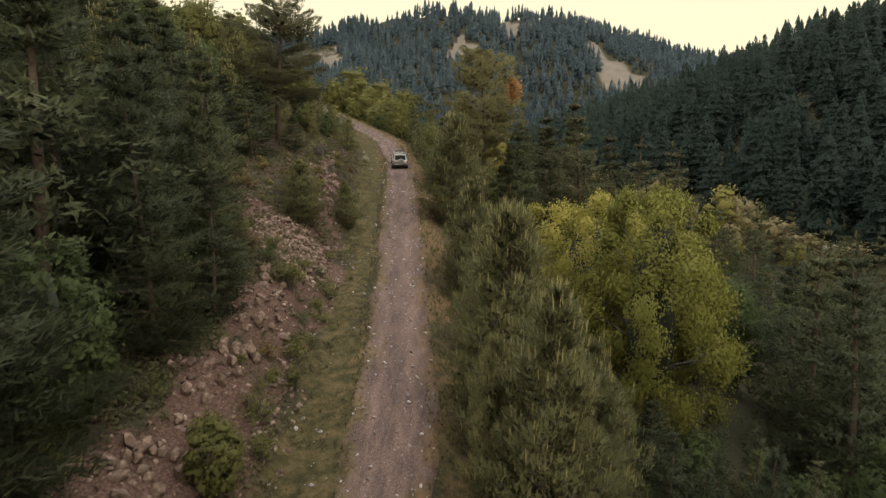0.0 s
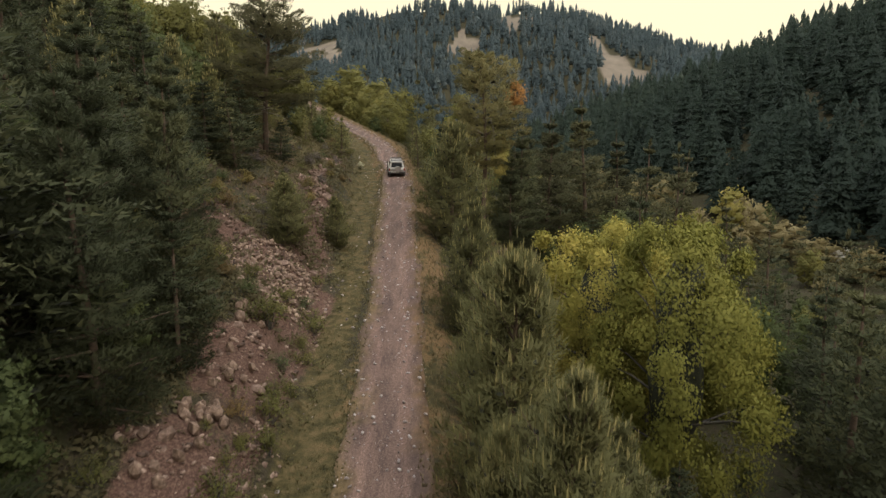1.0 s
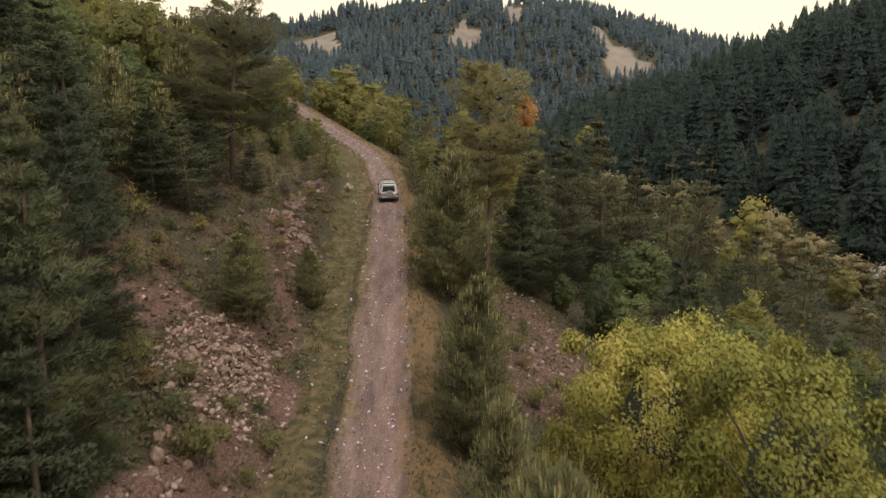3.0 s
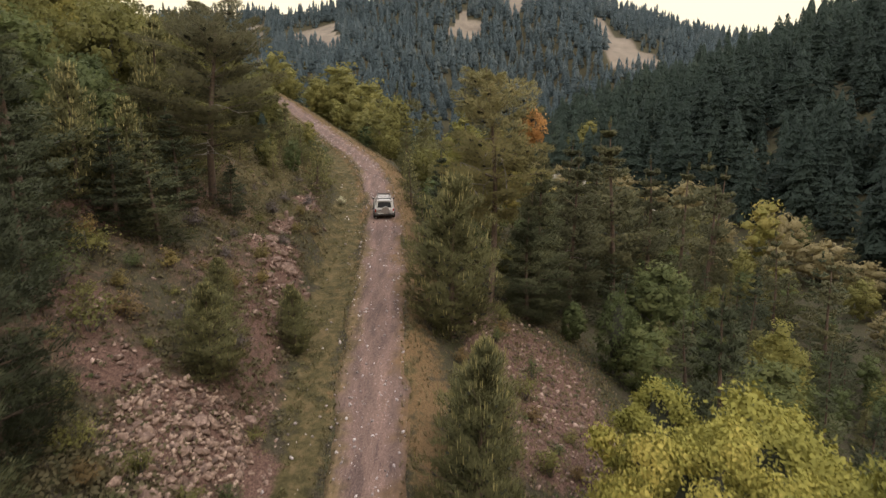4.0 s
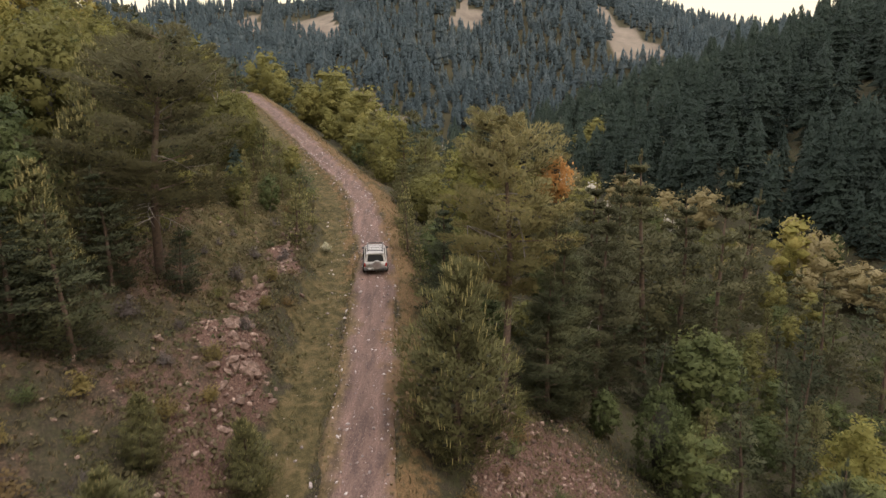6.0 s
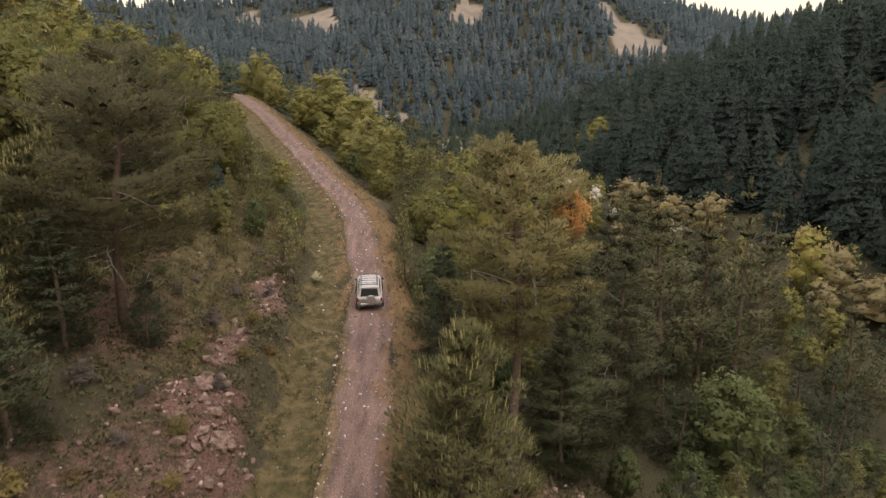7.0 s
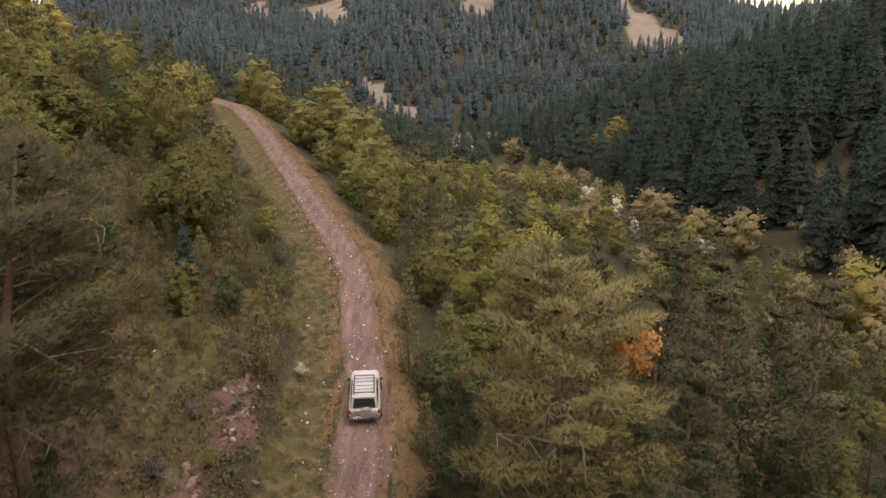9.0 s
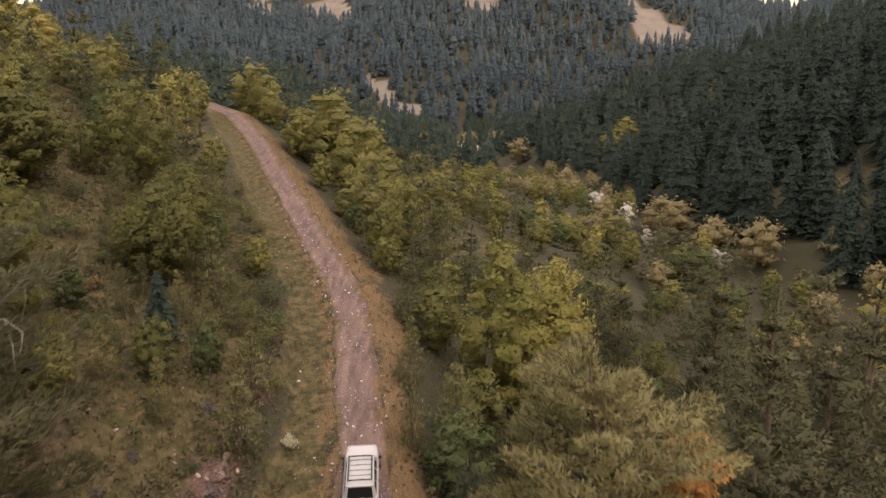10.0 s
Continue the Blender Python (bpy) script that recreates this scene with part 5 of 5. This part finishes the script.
    g = g * np.where(g[:, 2:] < 0, -1, 1)
    vn = np.zeros_like(v)
    np.add.at(vn, f.ravel(), np.repeat(g, 3, 0))
    me = mesh_from(name, v, f, material, True)
    me.normals_split_custom_set_from_vertices([tuple(q) for q in unit(0.35 * np.concatenate(ns) + 0.65 * unit(vn))])
    ob = new(name, me)
    return tagged(ob, label, "forest", kind="stuff")


def jittered(x0, x1, y0, y1, gap, seed):
    r = np.random.default_rng(seed)
    x, y = np.meshgrid(np.arange(x0, x1, gap), np.arange(y0, y1, gap))
    p = np.stack([x.ravel(), y.ravel()], 1)
    return p + r.uniform(-0.85, 0.85, p.shape) * gap


near_t = [(16.0, tiers_of(300 + i, 16.0, 4.3, 12, 13, 0.38)) for i in range(8)]
mid_t = [(16.0, tiers_of(320 + i, 16.0, 4.4, 7, 8, 0.32)) for i in range(8)]
far_t = [(16.0, tiers_of(340 + i, 16.0, 4.1, 5, 5, 0.25)) for i in range(8)]


def hill_points(y0, y1, gap, seed):
    p = jittered(10, 420, y0, y1, gap, seed)
    d = (p[:, 0] - valley_x(p[:, 1])) * 0.96
    keep = (d > 9) & (p[:, 0] < 0.95 * p[:, 1] + 75) & (np.hypot((p[:, 0] - 80) / 6, (p[:, 1] - 199) / 10) > 1)
    keep &= (vnoise(p[:, 0], p[:, 1], 30, 91) > -0.9)
    return p[keep]


_r = np.random.default_rng(44)
_p = hill_points(70, 270, 6.9, 401)
forest("spruce_wood_on_the_hill", 402, near_t, _p, (9 + 14 * _r.uniform(0, 1, len(_p)) ** 1.1), SPRUCE, "dense dark spruce wood covering the hillside")
_p = hill_points(270, 600, 7.6, 403)
forest("upper_spruce_wood", 404, mid_t, _p, _r.uniform(8, 20, len(_p)), SPRUCE, "dense dark spruce wood on the upper hillside")
_p = jittered(-260, 30, 225, 600, 8.6, 407)
_p = _p[(mountain_z(_p[:, 0], _p[:, 1]) < land(_p[:, 0], _p[:, 1])) & (_p[:, 0] < valley_x(_p[:, 1]) - 8) & ((_p[:, 1] > 320) | (_p[:, 0] < -30 - 0.35 * (_p[:, 1] - 190)))]
forest("valley_spruce_wood", 408, mid_t, _p, (9 + 12 * _r.uniform(0, 1, len(_p))), SPRUCE, "dark spruce wood filling the valley head")
_p = jittered(-560, 560, 330, 1110, 8.2, 405)
_m = mountain_z(_p[:, 0], _p[:, 1]) >= land(_p[:, 0], _p[:, 1]) - 0.01
_keep = _m & (pasture(_p[:, 0], _p[:, 1]) < 0.35) & (np.abs(_p[:, 0]) < 0.62 * _p[:, 1]) & (vnoise(_p[:, 0], _p[:, 1], 45, 92) > -0.8 + 0.5 * ramp(960, 1060, _p[:, 1]))
_p = _p[_keep]
_h = 11 + 14 * _r.uniform(0, 1, len(_p)) ** 1.3
_low = _p[:, 1] < 680
forest("mountain_forest", 406, far_t, _p[~_low], _h[~_low], HAZY_SPRUCE, "conifer forest on the distant mountain, tinted blue-green for haze")
forest("lower_mountain_forest", 409, mid_t, _p[_low], _h[_low] * 0.9, HAZY_SPRUCE, "conifers at the mountain's foot, tinted blue-green for haze")

# ---- stones, grass ----
def stone_shape(seed):
    """An angular stone of about unit size: a jittered icosahedron."""
    r = np.random.default_rng(seed)
    g = (1 + 5 ** 0.5) / 2
    v = np.array([(-1, g, 0), (1, g, 0), (-1, -g, 0), (1, -g, 0), (0, -1, g), (0, 1, g), (0, -1, -g), (0, 1, -g), (g, 0, -1), (g, 0, 1), (-g, 0, -1), (-g, 0, 1)]) / 1.9
    v = v * r.uniform(0.62, 1.2, (12, 1)) * [r.uniform(0.8, 1.3), r.uniform(0.6, 1.0), r.uniform(0.45, 0.85)] * 0.5
    f = np.array([(0, 11, 5), (0, 5, 1), (0, 1, 7), (0, 7, 10), (0, 10, 11), (1, 5, 9), (5, 11, 4), (11, 10, 2), (10, 7, 6), (7, 1, 8), (3, 9, 4), (3, 4, 2), (3, 2, 6), (3, 6, 8), (3, 8, 9), (4, 9, 5), (2, 4, 11), (6, 2, 10), (8, 6, 7), (9, 8, 1)])
    return v, f


STONES = [stone_shape(500 + i) for i in range(8)]


def rubble(name, seed, points, sizes, material, label, category="stones", sunk=0.2):
    r = np.random.default_rng(seed)
    zs = land(points[:, 0], points[:, 1])
    vs, fs, k = [], [], 0
    for (x, y), z, s in zip(points, zs, sizes):
        v, f = STONES[int(r.integers(8))]
        m = np.array(Euler((r.normal() * 0.5, r.normal() * 0.5, r.uniform(0, 6.28))).to_matrix())
        vs.append((v * s) @ m.T + [x, y, z + s * (0.25 - sunk)])
        fs.append(f + k)
        k += len(v)
    return tagged(new(name, mesh_from(name, np.concatenate(vs), np.concatenate(fs), material)), label, category, kind="stuff")


_r = np.random.default_rng(61)
_p = np.concatenate([strewn(601, 2800, -9.5, -4.0, 12, 80, lambda x, y: earthy(x, y) * (0.3 + 0.5 * (vnoise(x, y, 5, 62) > 0))), strewn(602, 1300, -5.4, -4.0, 12, 50), strewn(608, 2600, -22, -6, 40, 88, earthy), strewn(613, 9000, -15, -4.5, 12, 92, lambda x, y: 0.95 * rocky(x, y))])
rubble("bank_rubble", 603, _p, 0.07 + 0.34 * _r.uniform(0, 1, len(_p)) ** 3.0, REDROCK, "broken reddish stones on the cut bank")
_p = strewn(604, 5200, 4, 17, 42, 72, scree_at)
rubble("scree", 605, _p, 0.08 + 0.38 * _r.uniform(0, 1, len(_p)) ** 3, REDROCK, "grey-pink scree on the slope below the track")
_p = strewn(606, 3000, -1.8, 1.8, 8, 130)
rubble("track_stones", 607, _p, 0.05 + 0.20 * _r.uniform(0, 1, len(_p)) ** 4, PALEROCK, "pale loose stones on the dirt track", sunk=0.10)
_p = strewn(609, 380, -4.6, -1.7, 12, 130)
rubble("verge_stones", 610, _p, 0.06 + 0.24 * _r.uniform(0, 1, len(_p)) ** 4, PALEROCK, "pale stones in the grass verge")


def boulder(variant):
    v, f = STONES[variant]
    bm = bmesh.new()
    bv = [bm.verts.new(q) for q in v]
    for t in f:
        bm.faces.new([bv[i] for i in t])
    bmesh.ops.bevel(bm, geom=list(bm.edges), offset=0.012, segments=1, affect="EDGES")
    me = bpy.data.meshes.new("rock")
    bm.to_mesh(me)
    bm.free()
    me.materials.append(REDROCK)
    return me


BOULDERS = [boulder(i) for i in range(8)]
_r = np.random.default_rng(63)
_p = np.concatenate([strewn(611, 480, -10.5, -4.6, 13, 78, lambda x, y: 0.06 + 0.6 * rocky(x, y)), strewn(612, 60, -20, -8, 42, 70, earthy)])
for (x, y) in _p:
    s = 0.30 + 0.65 * _r.uniform() ** 2.2
    ob = new("rock", BOULDERS[int(_r.integers(8))])
    ob.matrix_basis = pose(x, y, land_at(x, y) + 0.08 * s, _r.uniform(-35, 35), _r.uniform(-20, 45), _r.uniform(0, 360)) @ Matrix.Diagonal((s, s, s, 1))
    tagged(ob, "angular reddish rock broken out of the bank", "rock", "rocks on the cut bank")


_a, _q = _r.uniform(0, 6.283, 1500), np.sqrt(_r.uniform(0, 1, 1500))
_p = np.stack([-9.6 + 2.8 * _q * np.cos(_a), 42.4 + 4.0 * _q * np.sin(_a)], 1)
_p = _p[across(_p[:, 0], _p[:, 1]) < -4.2]
rubble("rock_fall", 614, _p, 0.10 + 0.32 * _r.uniform(0, 1, len(_p)) ** 2.2, TANROCK, "loose angular tan stones of a rock fall")
TAN_BOULDERS = [me.copy() for me in BOULDERS]
for me in TAN_BOULDERS:
    me.materials[0] = TANROCK
for k in range(125):
    a, q = _r.uniform(0, 6.283), math.sqrt(_r.uniform())
    x, y = -9.7 + 2.5 * q * math.cos(a), 42.4 + 3.6 * q * math.sin(a)
    if float(across(x, y)) > -4.4:
        continue
    s = 0.25 + 0.50 * _r.uniform() ** 1.8
    ob = new("rock", TAN_BOULDERS[int(_r.integers(8))])
    ob.matrix_basis = pose(x, y, land_at(x, y) + 0.12 * s, _r.uniform(-40, 40), _r.uniform(-20, 50), _r.uniform(0, 360)) @ Matrix.Diagonal((s, s, s, 1))
    tagged(ob, "angular tan rock in a fresh rock fall", "rock", "rocks in the rock fall")


for cx, cy, count in ((-9.9, 60.5, 10), (-9.6, 57.0, 6), (-11.9, 68.0, 8), (-11.7, 77.6, 12), (-11.9, 81.2, 6), (-11.2, 64.5, 7)):
    for k in range(count):
        x, y = cx + _r.normal() * 0.5, cy + _r.normal() * 1.2
        s = _r.uniform(0.55, 1.05)
        ob = new("rock", BOULDERS[int(_r.integers(8))])
        ob.matrix_basis = pose(x, y, land_at(x, y) + 0.05 * s, _r.uniform(-30, 30), _r.uniform(10, 50), _r.uniform(0, 360)) @ Matrix.Diagonal((s, s, s, 1))
        tagged(ob, "large reddish rock standing out of the bank", "rock", "rocks on the cut bank")


for cx, cy, count in CRAGS:
    for k in range(count):
        x, y = cx + _r.normal() * 0.45, cy + _r.normal() * 0.9
        s = _r.uniform(0.45, 0.95)
        ob = new("rock", TAN_BOULDERS[int(_r.integers(8))])
        ob.matrix_basis = pose(x, y, land_at(x, y) + 0.22 * s, _r.uniform(-14, 14), _r.uniform(-10, 24), _r.uniform(-30, 30)) @ Matrix.Diagonal((0.55 * s, 0.8 * s, 1.5 * s, 1))
        tagged(ob, "upright tan slab of rock standing out of the cut bank", "rock", "slabs in the cut bank")


def grass_field(name, seed, points, height, material, label):
    r = np.random.default_rng(seed)
    z = land(points[:, 0], points[:, 1])
    c = np.concatenate([points, z[:, None]], 1)
    t = blades(c, np.repeat([[0, 0, 1.0]], len(c), 0), r, 5, height, 0.05, 0.45, 0.3)
    v, f = soup(t)
    f = face_out(v, f, np.array([0, 0, -1e5]), np.array([1, 1, 1]))
    return tagged(new(name, upright(mesh_from(name, v, f, material, True), v * 0)), label, "grass", kind="stuff")


grass_field("verge_grass", 620, np.concatenate([strewn(621, 6000, -5.4, -1.6, 14, 170, lambda x, y: (vnoise(x, y, 1.3, 94) > -0.25) * (1 - ramp(3.6, 5.4, -across(x, y)))), strewn(622, 1800, -2.1, -1.35, 14, 170)]), 0.13, GRASS, "short olive grass on the verges")
grass_field("dry_grass", 623, np.concatenate([strewn(624, 3000, 1.4, 3.8, 14, 170), strewn(629, 2600, 6.5, 16, 44, 70), strewn(625, 5000, -14, -4.5, 40, 130, lambda x, y: 1 - rocky(x, y)), strewn(626, 2500, 4, 16, 44, 120)]), 0.26, DRYGRASS, "dry straw-coloured grass tufts")
grass_field("slope_grass", 627, strewn(628, 9000, -32, -5, 60, 150, lambda x, y: 1 - rocky(x, y)), 0.34, GRASS, "long olive grass on the open slope")

# ---- the car on the track ----
def part(name, bm, material, parent, label=""):
    me = bpy.data.meshes.new(name)
    bm.to_mesh(me)
    bm.free()
    me.materials.append(material)
    ob = new(name, me)
    ob.parent = parent
    return tagged(ob, label) if label else ob


def box(x0, x1, y0, y1, z0, z1, round_=0.02):
    bm = bmesh.new()
    bmesh.ops.create_cube(bm, size=1)
    for v in bm.verts:
        v.co = Vector((x0 + (v.co.x + 0.5) * (x1 - x0), y0 + (v.co.y + 0.5) * (y1 - y0), z0 + (v.co.z + 0.5) * (z1 - z0)))
    if round_:
        bmesh.ops.bevel(bm, geom=list(bm.edges), offset=round_, segments=2, affect="EDGES")
    return bm


def disc(radius, depth, at, axis="X", round_=0.03, segments=24):
    bm = bmesh.new()
    bmesh.ops.create_cone(bm, cap_ends=True, segments=segments, radius1=radius, radius2=radius, depth=depth)
    if round_:
        bmesh.ops.bevel(bm, geom=[e for e in bm.edges if len(e.link_faces) == 2 and e.calc_face_angle(0) > 0.8], offset=round_, segments=2, affect="EDGES")
    turn = {"X": Matrix.Rotation(radians(90), 4, "Y"), "Y": Matrix.Rotation(radians(90), 4, "X"), "Z": Matrix.Identity(4)}[axis]
    bmesh.ops.transform(bm, matrix=Matrix.Translation(at) @ turn, verts=bm.verts)
    return bm


def loft(stations, half):
    """Rings along y; half: points (x, z) from the bottom's middle to the top's middle, with each station's width, floor and top."""
    bm = bmesh.new()
    rings = []
    for y, wide, low, top in stations:
        pts = [(x * wide, low + (z - half[0][1]) / (half[-1][1] - half[0][1]) * (top - low)) for x, z in half]
        ring = [bm.verts.new((x, y, z)) for x, z in pts] + [bm.verts.new((-x, y, z)) for x, z in reversed(pts[1:-1])]
        rings.append(ring)
    n = len(rings[0])
    for a, b in zip(rings, rings[1:]):
        for i in range(n):
            bm.faces.new((a[i], a[(i + 1) % n], b[(i + 1) % n], b[i]))
    bm.faces.new(list(reversed(rings[0])))
    bm.faces.new(rings[-1])
    bmesh.ops.recalc_face_normals(bm, faces=bm.faces)
    return bm


def pane(quad, inset, lift, thick=0.012):
    """A flat pane on a quad of the cabin (corners in turn), inset by fractions, standing a little proud."""
    a, b, c, d = [Vector(q) for q in quad]
    u0, u1, v0, v1 = inset

    def at(u, v):
        return (a * (1 - u) + b * u) * (1 - v) + (d * (1 - u) + c * u) * v
    n = (b - a).cross(d - a).normalized()
    low = [at(u0, v0), at(u1, v0), at(u1, v1), at(u0, v1)]
    bm = bmesh.new()
    p = [bm.verts.new(q + n * (lift - thick)) for q in low] + [bm.verts.new(q + n * lift) for q in low]
    for f in ((3, 2, 1, 0), (4, 5, 6, 7), (0, 1, 5, 4), (1, 2, 6, 5), (2, 3, 7, 6), (3, 0, 4, 7)):
        bm.faces.new([p[i] for i in f])
    return bm


def pipe(points, radius, sides=8):
    v, f = tube(points, [radius] * len(points), sides)
    bm = bmesh.new()
    bv = [bm.verts.new(q) for q in v]
    for t in f:
        bm.faces.new([bv[i] for i in t])
    return bm


def build_car():
    car = new("car")
    tagged(car, "champagne off-road car with roof rack and spare wheel", "car")
    half = [(0, 0.30), (0.72, 0.30), (0.85, 0.42), (0.885, 0.66), (0.865, 0.90), (0.83, 1.00), (0.74, 1.04), (0, 1.05)]
    body = part("body", loft([(-2.08, 0.94, 0.52, 1.02), (-1.98, 0.985, 0.46, 1.05), (-1.2, 1, 0.32, 1.05), (0, 1, 0.30, 1.05), (0.95, 1, 0.30, 1.05), (1.3, 0.99, 0.30, 1.02), (1.85, 0.95, 0.34, 0.95), (2.08, 0.88, 0.40, 0.86)], half), PAINT, car)
    for p in body.data.polygons:
        p.use_smooth = True
    # cabin: base and roof corners, from the rear left round
    bl, br, fr, fl = (-0.79, -2.03, 1.03), (0.79, -2.03, 1.03), (0.78, 1.02, 1.03), (-0.78, 1.02, 1.03)
    tbl, tbr, tfr, tfl = (-0.66, -1.74, 1.66), (0.66, -1.74, 1.66), (0.64, 0.22, 1.68), (-0.64, 0.22, 1.68)
    bm = bmesh.new()
    v = [bm.verts.new(q) for q in (bl, br, fr, fl, tbl, tbr, tfr, tfl)]
    for f in ((0, 1, 5, 4), (1, 2, 6, 5), (2, 3, 7, 6), (3, 0, 4, 7), (4, 5, 6, 7), (3, 2, 1, 0)):
        bm.faces.new([v[i] for i in f])
    bmesh.ops.bevel(bm, geom=list(bm.edges), offset=0.07, segments=3, affect="EDGES")
    cabin = part("cabin", bm, PAINT, car)
    part("rear_window", pane((bl, br, tbr, tbl), (0.10, 0.90, 0.12, 0.84), 0.006), GLASS, cabin, "dark tinted rear window")
    part("windscreen", pane((fr, fl, tfl, tfr), (0.09, 0.91, 0.12, 0.88), 0.006), GLASS, cabin)
    for quad in ((br, fr, tfr, tbr), (fl, bl, tbl, tfl)):
        flip = quad[0][0] < 0
        for u0, u1 in ((0.06, 0.30), (0.34, 0.60), (0.63, 0.86)):
            a, b = (1 - u1, 1 - u0) if flip else (u0, u1)
            part("side_window", pane(quad, (a, b, 0.14, 0.84), 0.006), GLASS, cabin, "dark tinted side window")
    part("spoiler", box(-0.60, 0.60, -1.86, -1.66, 1.655, 1.69, 0.012), PAINT, cabin)
    # roof rack
    rack = part("roof_rack", pipe([(-0.56, -1.55, 1.80), (-0.56, -0.6, 1.815), (-0.56, 0.12, 1.80)], 0.035), BLACK, car, "black steel roof rack")
    part("side_rail", pipe([(0.56, -1.55, 1.80), (0.56, -0.6, 1.815), (0.56, 0.12, 1.80)], 0.035), BLACK, rack)
    for y in (-1.55, 0.12):
        part("end_rail", pipe([(-0.56, y, 1.80), (0, y, 1.81), (0.56, y, 1.80)], 0.035), BLACK, rack)
    for k in range(4):
        y = -1.22 + k * 0.36
        part("slat", box(-0.55, 0.55, y - 0.02, y + 0.02, 1.775, 1.795, 0.006), BLACK, rack, "black steel slat")
    for x in (-0.56, 0.56):
        for y in (-1.4, -0.7, 0.0):
            part("foot", box(x - 0.02, x + 0.02, y - 0.03, y + 0.03, 1.64, 1.80, 0.005), BLACK, rack)
    # rear end
    bumper = part("rear_bumper", box(-0.86, 0.86, -2.24, -1.98, 0.42, 0.64, 0.05), TRIM, car, "dusty grey plastic rear bumper")
    part("step_plate", box(-0.62, 0.62, -2.265, -2.20, 0.50, 0.56, 0.01), BLACK, bumper)
    cover = part("spare_wheel_cover", disc(0.36, 0.20, (0.10, -2.20, 0.90), "Y", 0.05, 32), PAINT, car, "round silver spare wheel cover")
    part("cover_ring", disc(0.26, 0.215, (0.10, -2.205, 0.90), "Y", 0.02, 32), ALLOY, cover)
    for x in (-0.80, 0.80):
        lamp = part("tail_light", box(x - 0.055, x + 0.055, -2.105, -1.98, 0.72, 1.02, 0.02), LAMP_RED, car, "upright red tail light")
        part("reversing_lens", box(x - 0.05, x + 0.05, -2.11, -2.0, 0.70, 0.75, 0.008), PLATE, lamp)
    plate = part("number_plate", box(-0.60, -0.10, -2.262, -2.236, 0.575, 0.685, 0.004), PLATE, car, "white number plate with dark marks")
    for k in range(6):
        part("mark", box(-0.565 + k * 0.075, -0.52 + k * 0.075, -2.268, -2.258, 0.60, 0.66, 0), INK, plate)
    part("tailgate_handle", box(-0.52, -0.34, -2.105, -2.06, 0.86, 0.90, 0.01), BLACK, car)
    part("exhaust_pipe", disc(0.035, 0.25, (0.55, -2.20, 0.36), "Y", 0), BLACK, car)
    # front and sides
    part("front_bumper", box(-0.85, 0.85, 1.92, 2.18, 0.36, 0.62, 0.06), TRIM, car)
    part("grille", box(-0.40, 0.40, 2.03, 2.10, 0.66, 0.82, 0.02), BLACK, car)
    for x in (-0.64, 0.64):
        part("headlight", box(x - 0.16, x + 0.16, 1.98, 2.09, 0.66, 0.83, 0.03), GLASS, car)
        s = 1 if x > 0 else -1
        part("mirror", box(min(s * 0.86, s * 1.03), max(s * 0.86, s * 1.03), 0.72, 0.84, 1.06, 1.22, 0.03), BLACK, car, "black door mirror")
        part("sill", box(min(s * 0.84, s * 0.91), max(s * 0.84, s * 0.91), -0.85, 0.85, 0.30, 0.46, 0.02), TRIM, car)
        for y in (0.30, -0.68):
            part("door_handle", box(min(s * 0.86, s * 0.895), max(s * 0.86, s * 0.895), y - 0.1, y + 0.1, 0.90, 0.935, 0.008), BLACK, car)
        for y in (-1.28, 1.30):
            part("wheel_arch", disc(0.45, 0.08, (s * 0.85, y, 0.44), "X", 0.03, 28), TRIM, car, "grey plastic wheel arch")
            tyre = part("wheel", disc(0.38, 0.25, (s * 0.85, y, 0.37), "X", 0.05, 28), RUBBER, car, "dusty black tyre")
            part("rim", disc(0.21, 0.265, (s * 0.852, y, 0.37), "X", 0.02, 20), ALLOY, tyre, "alloy rim")
    part("bonnet_line", box(-0.60, 0.60, 1.05, 1.80, 1.02, 1.028, 0.003), PAINT, car)
    x, y = -5.2, 79.8
    slope = math.degrees(math.atan(0.187))
    car.matrix_basis = pose(x, y, float(road_z(y)) - 0.03) @ pose(0, 0, 0, 0, 0, 6.5) @ pose(0, 0, 0, slope, 0, 0)


build_car()
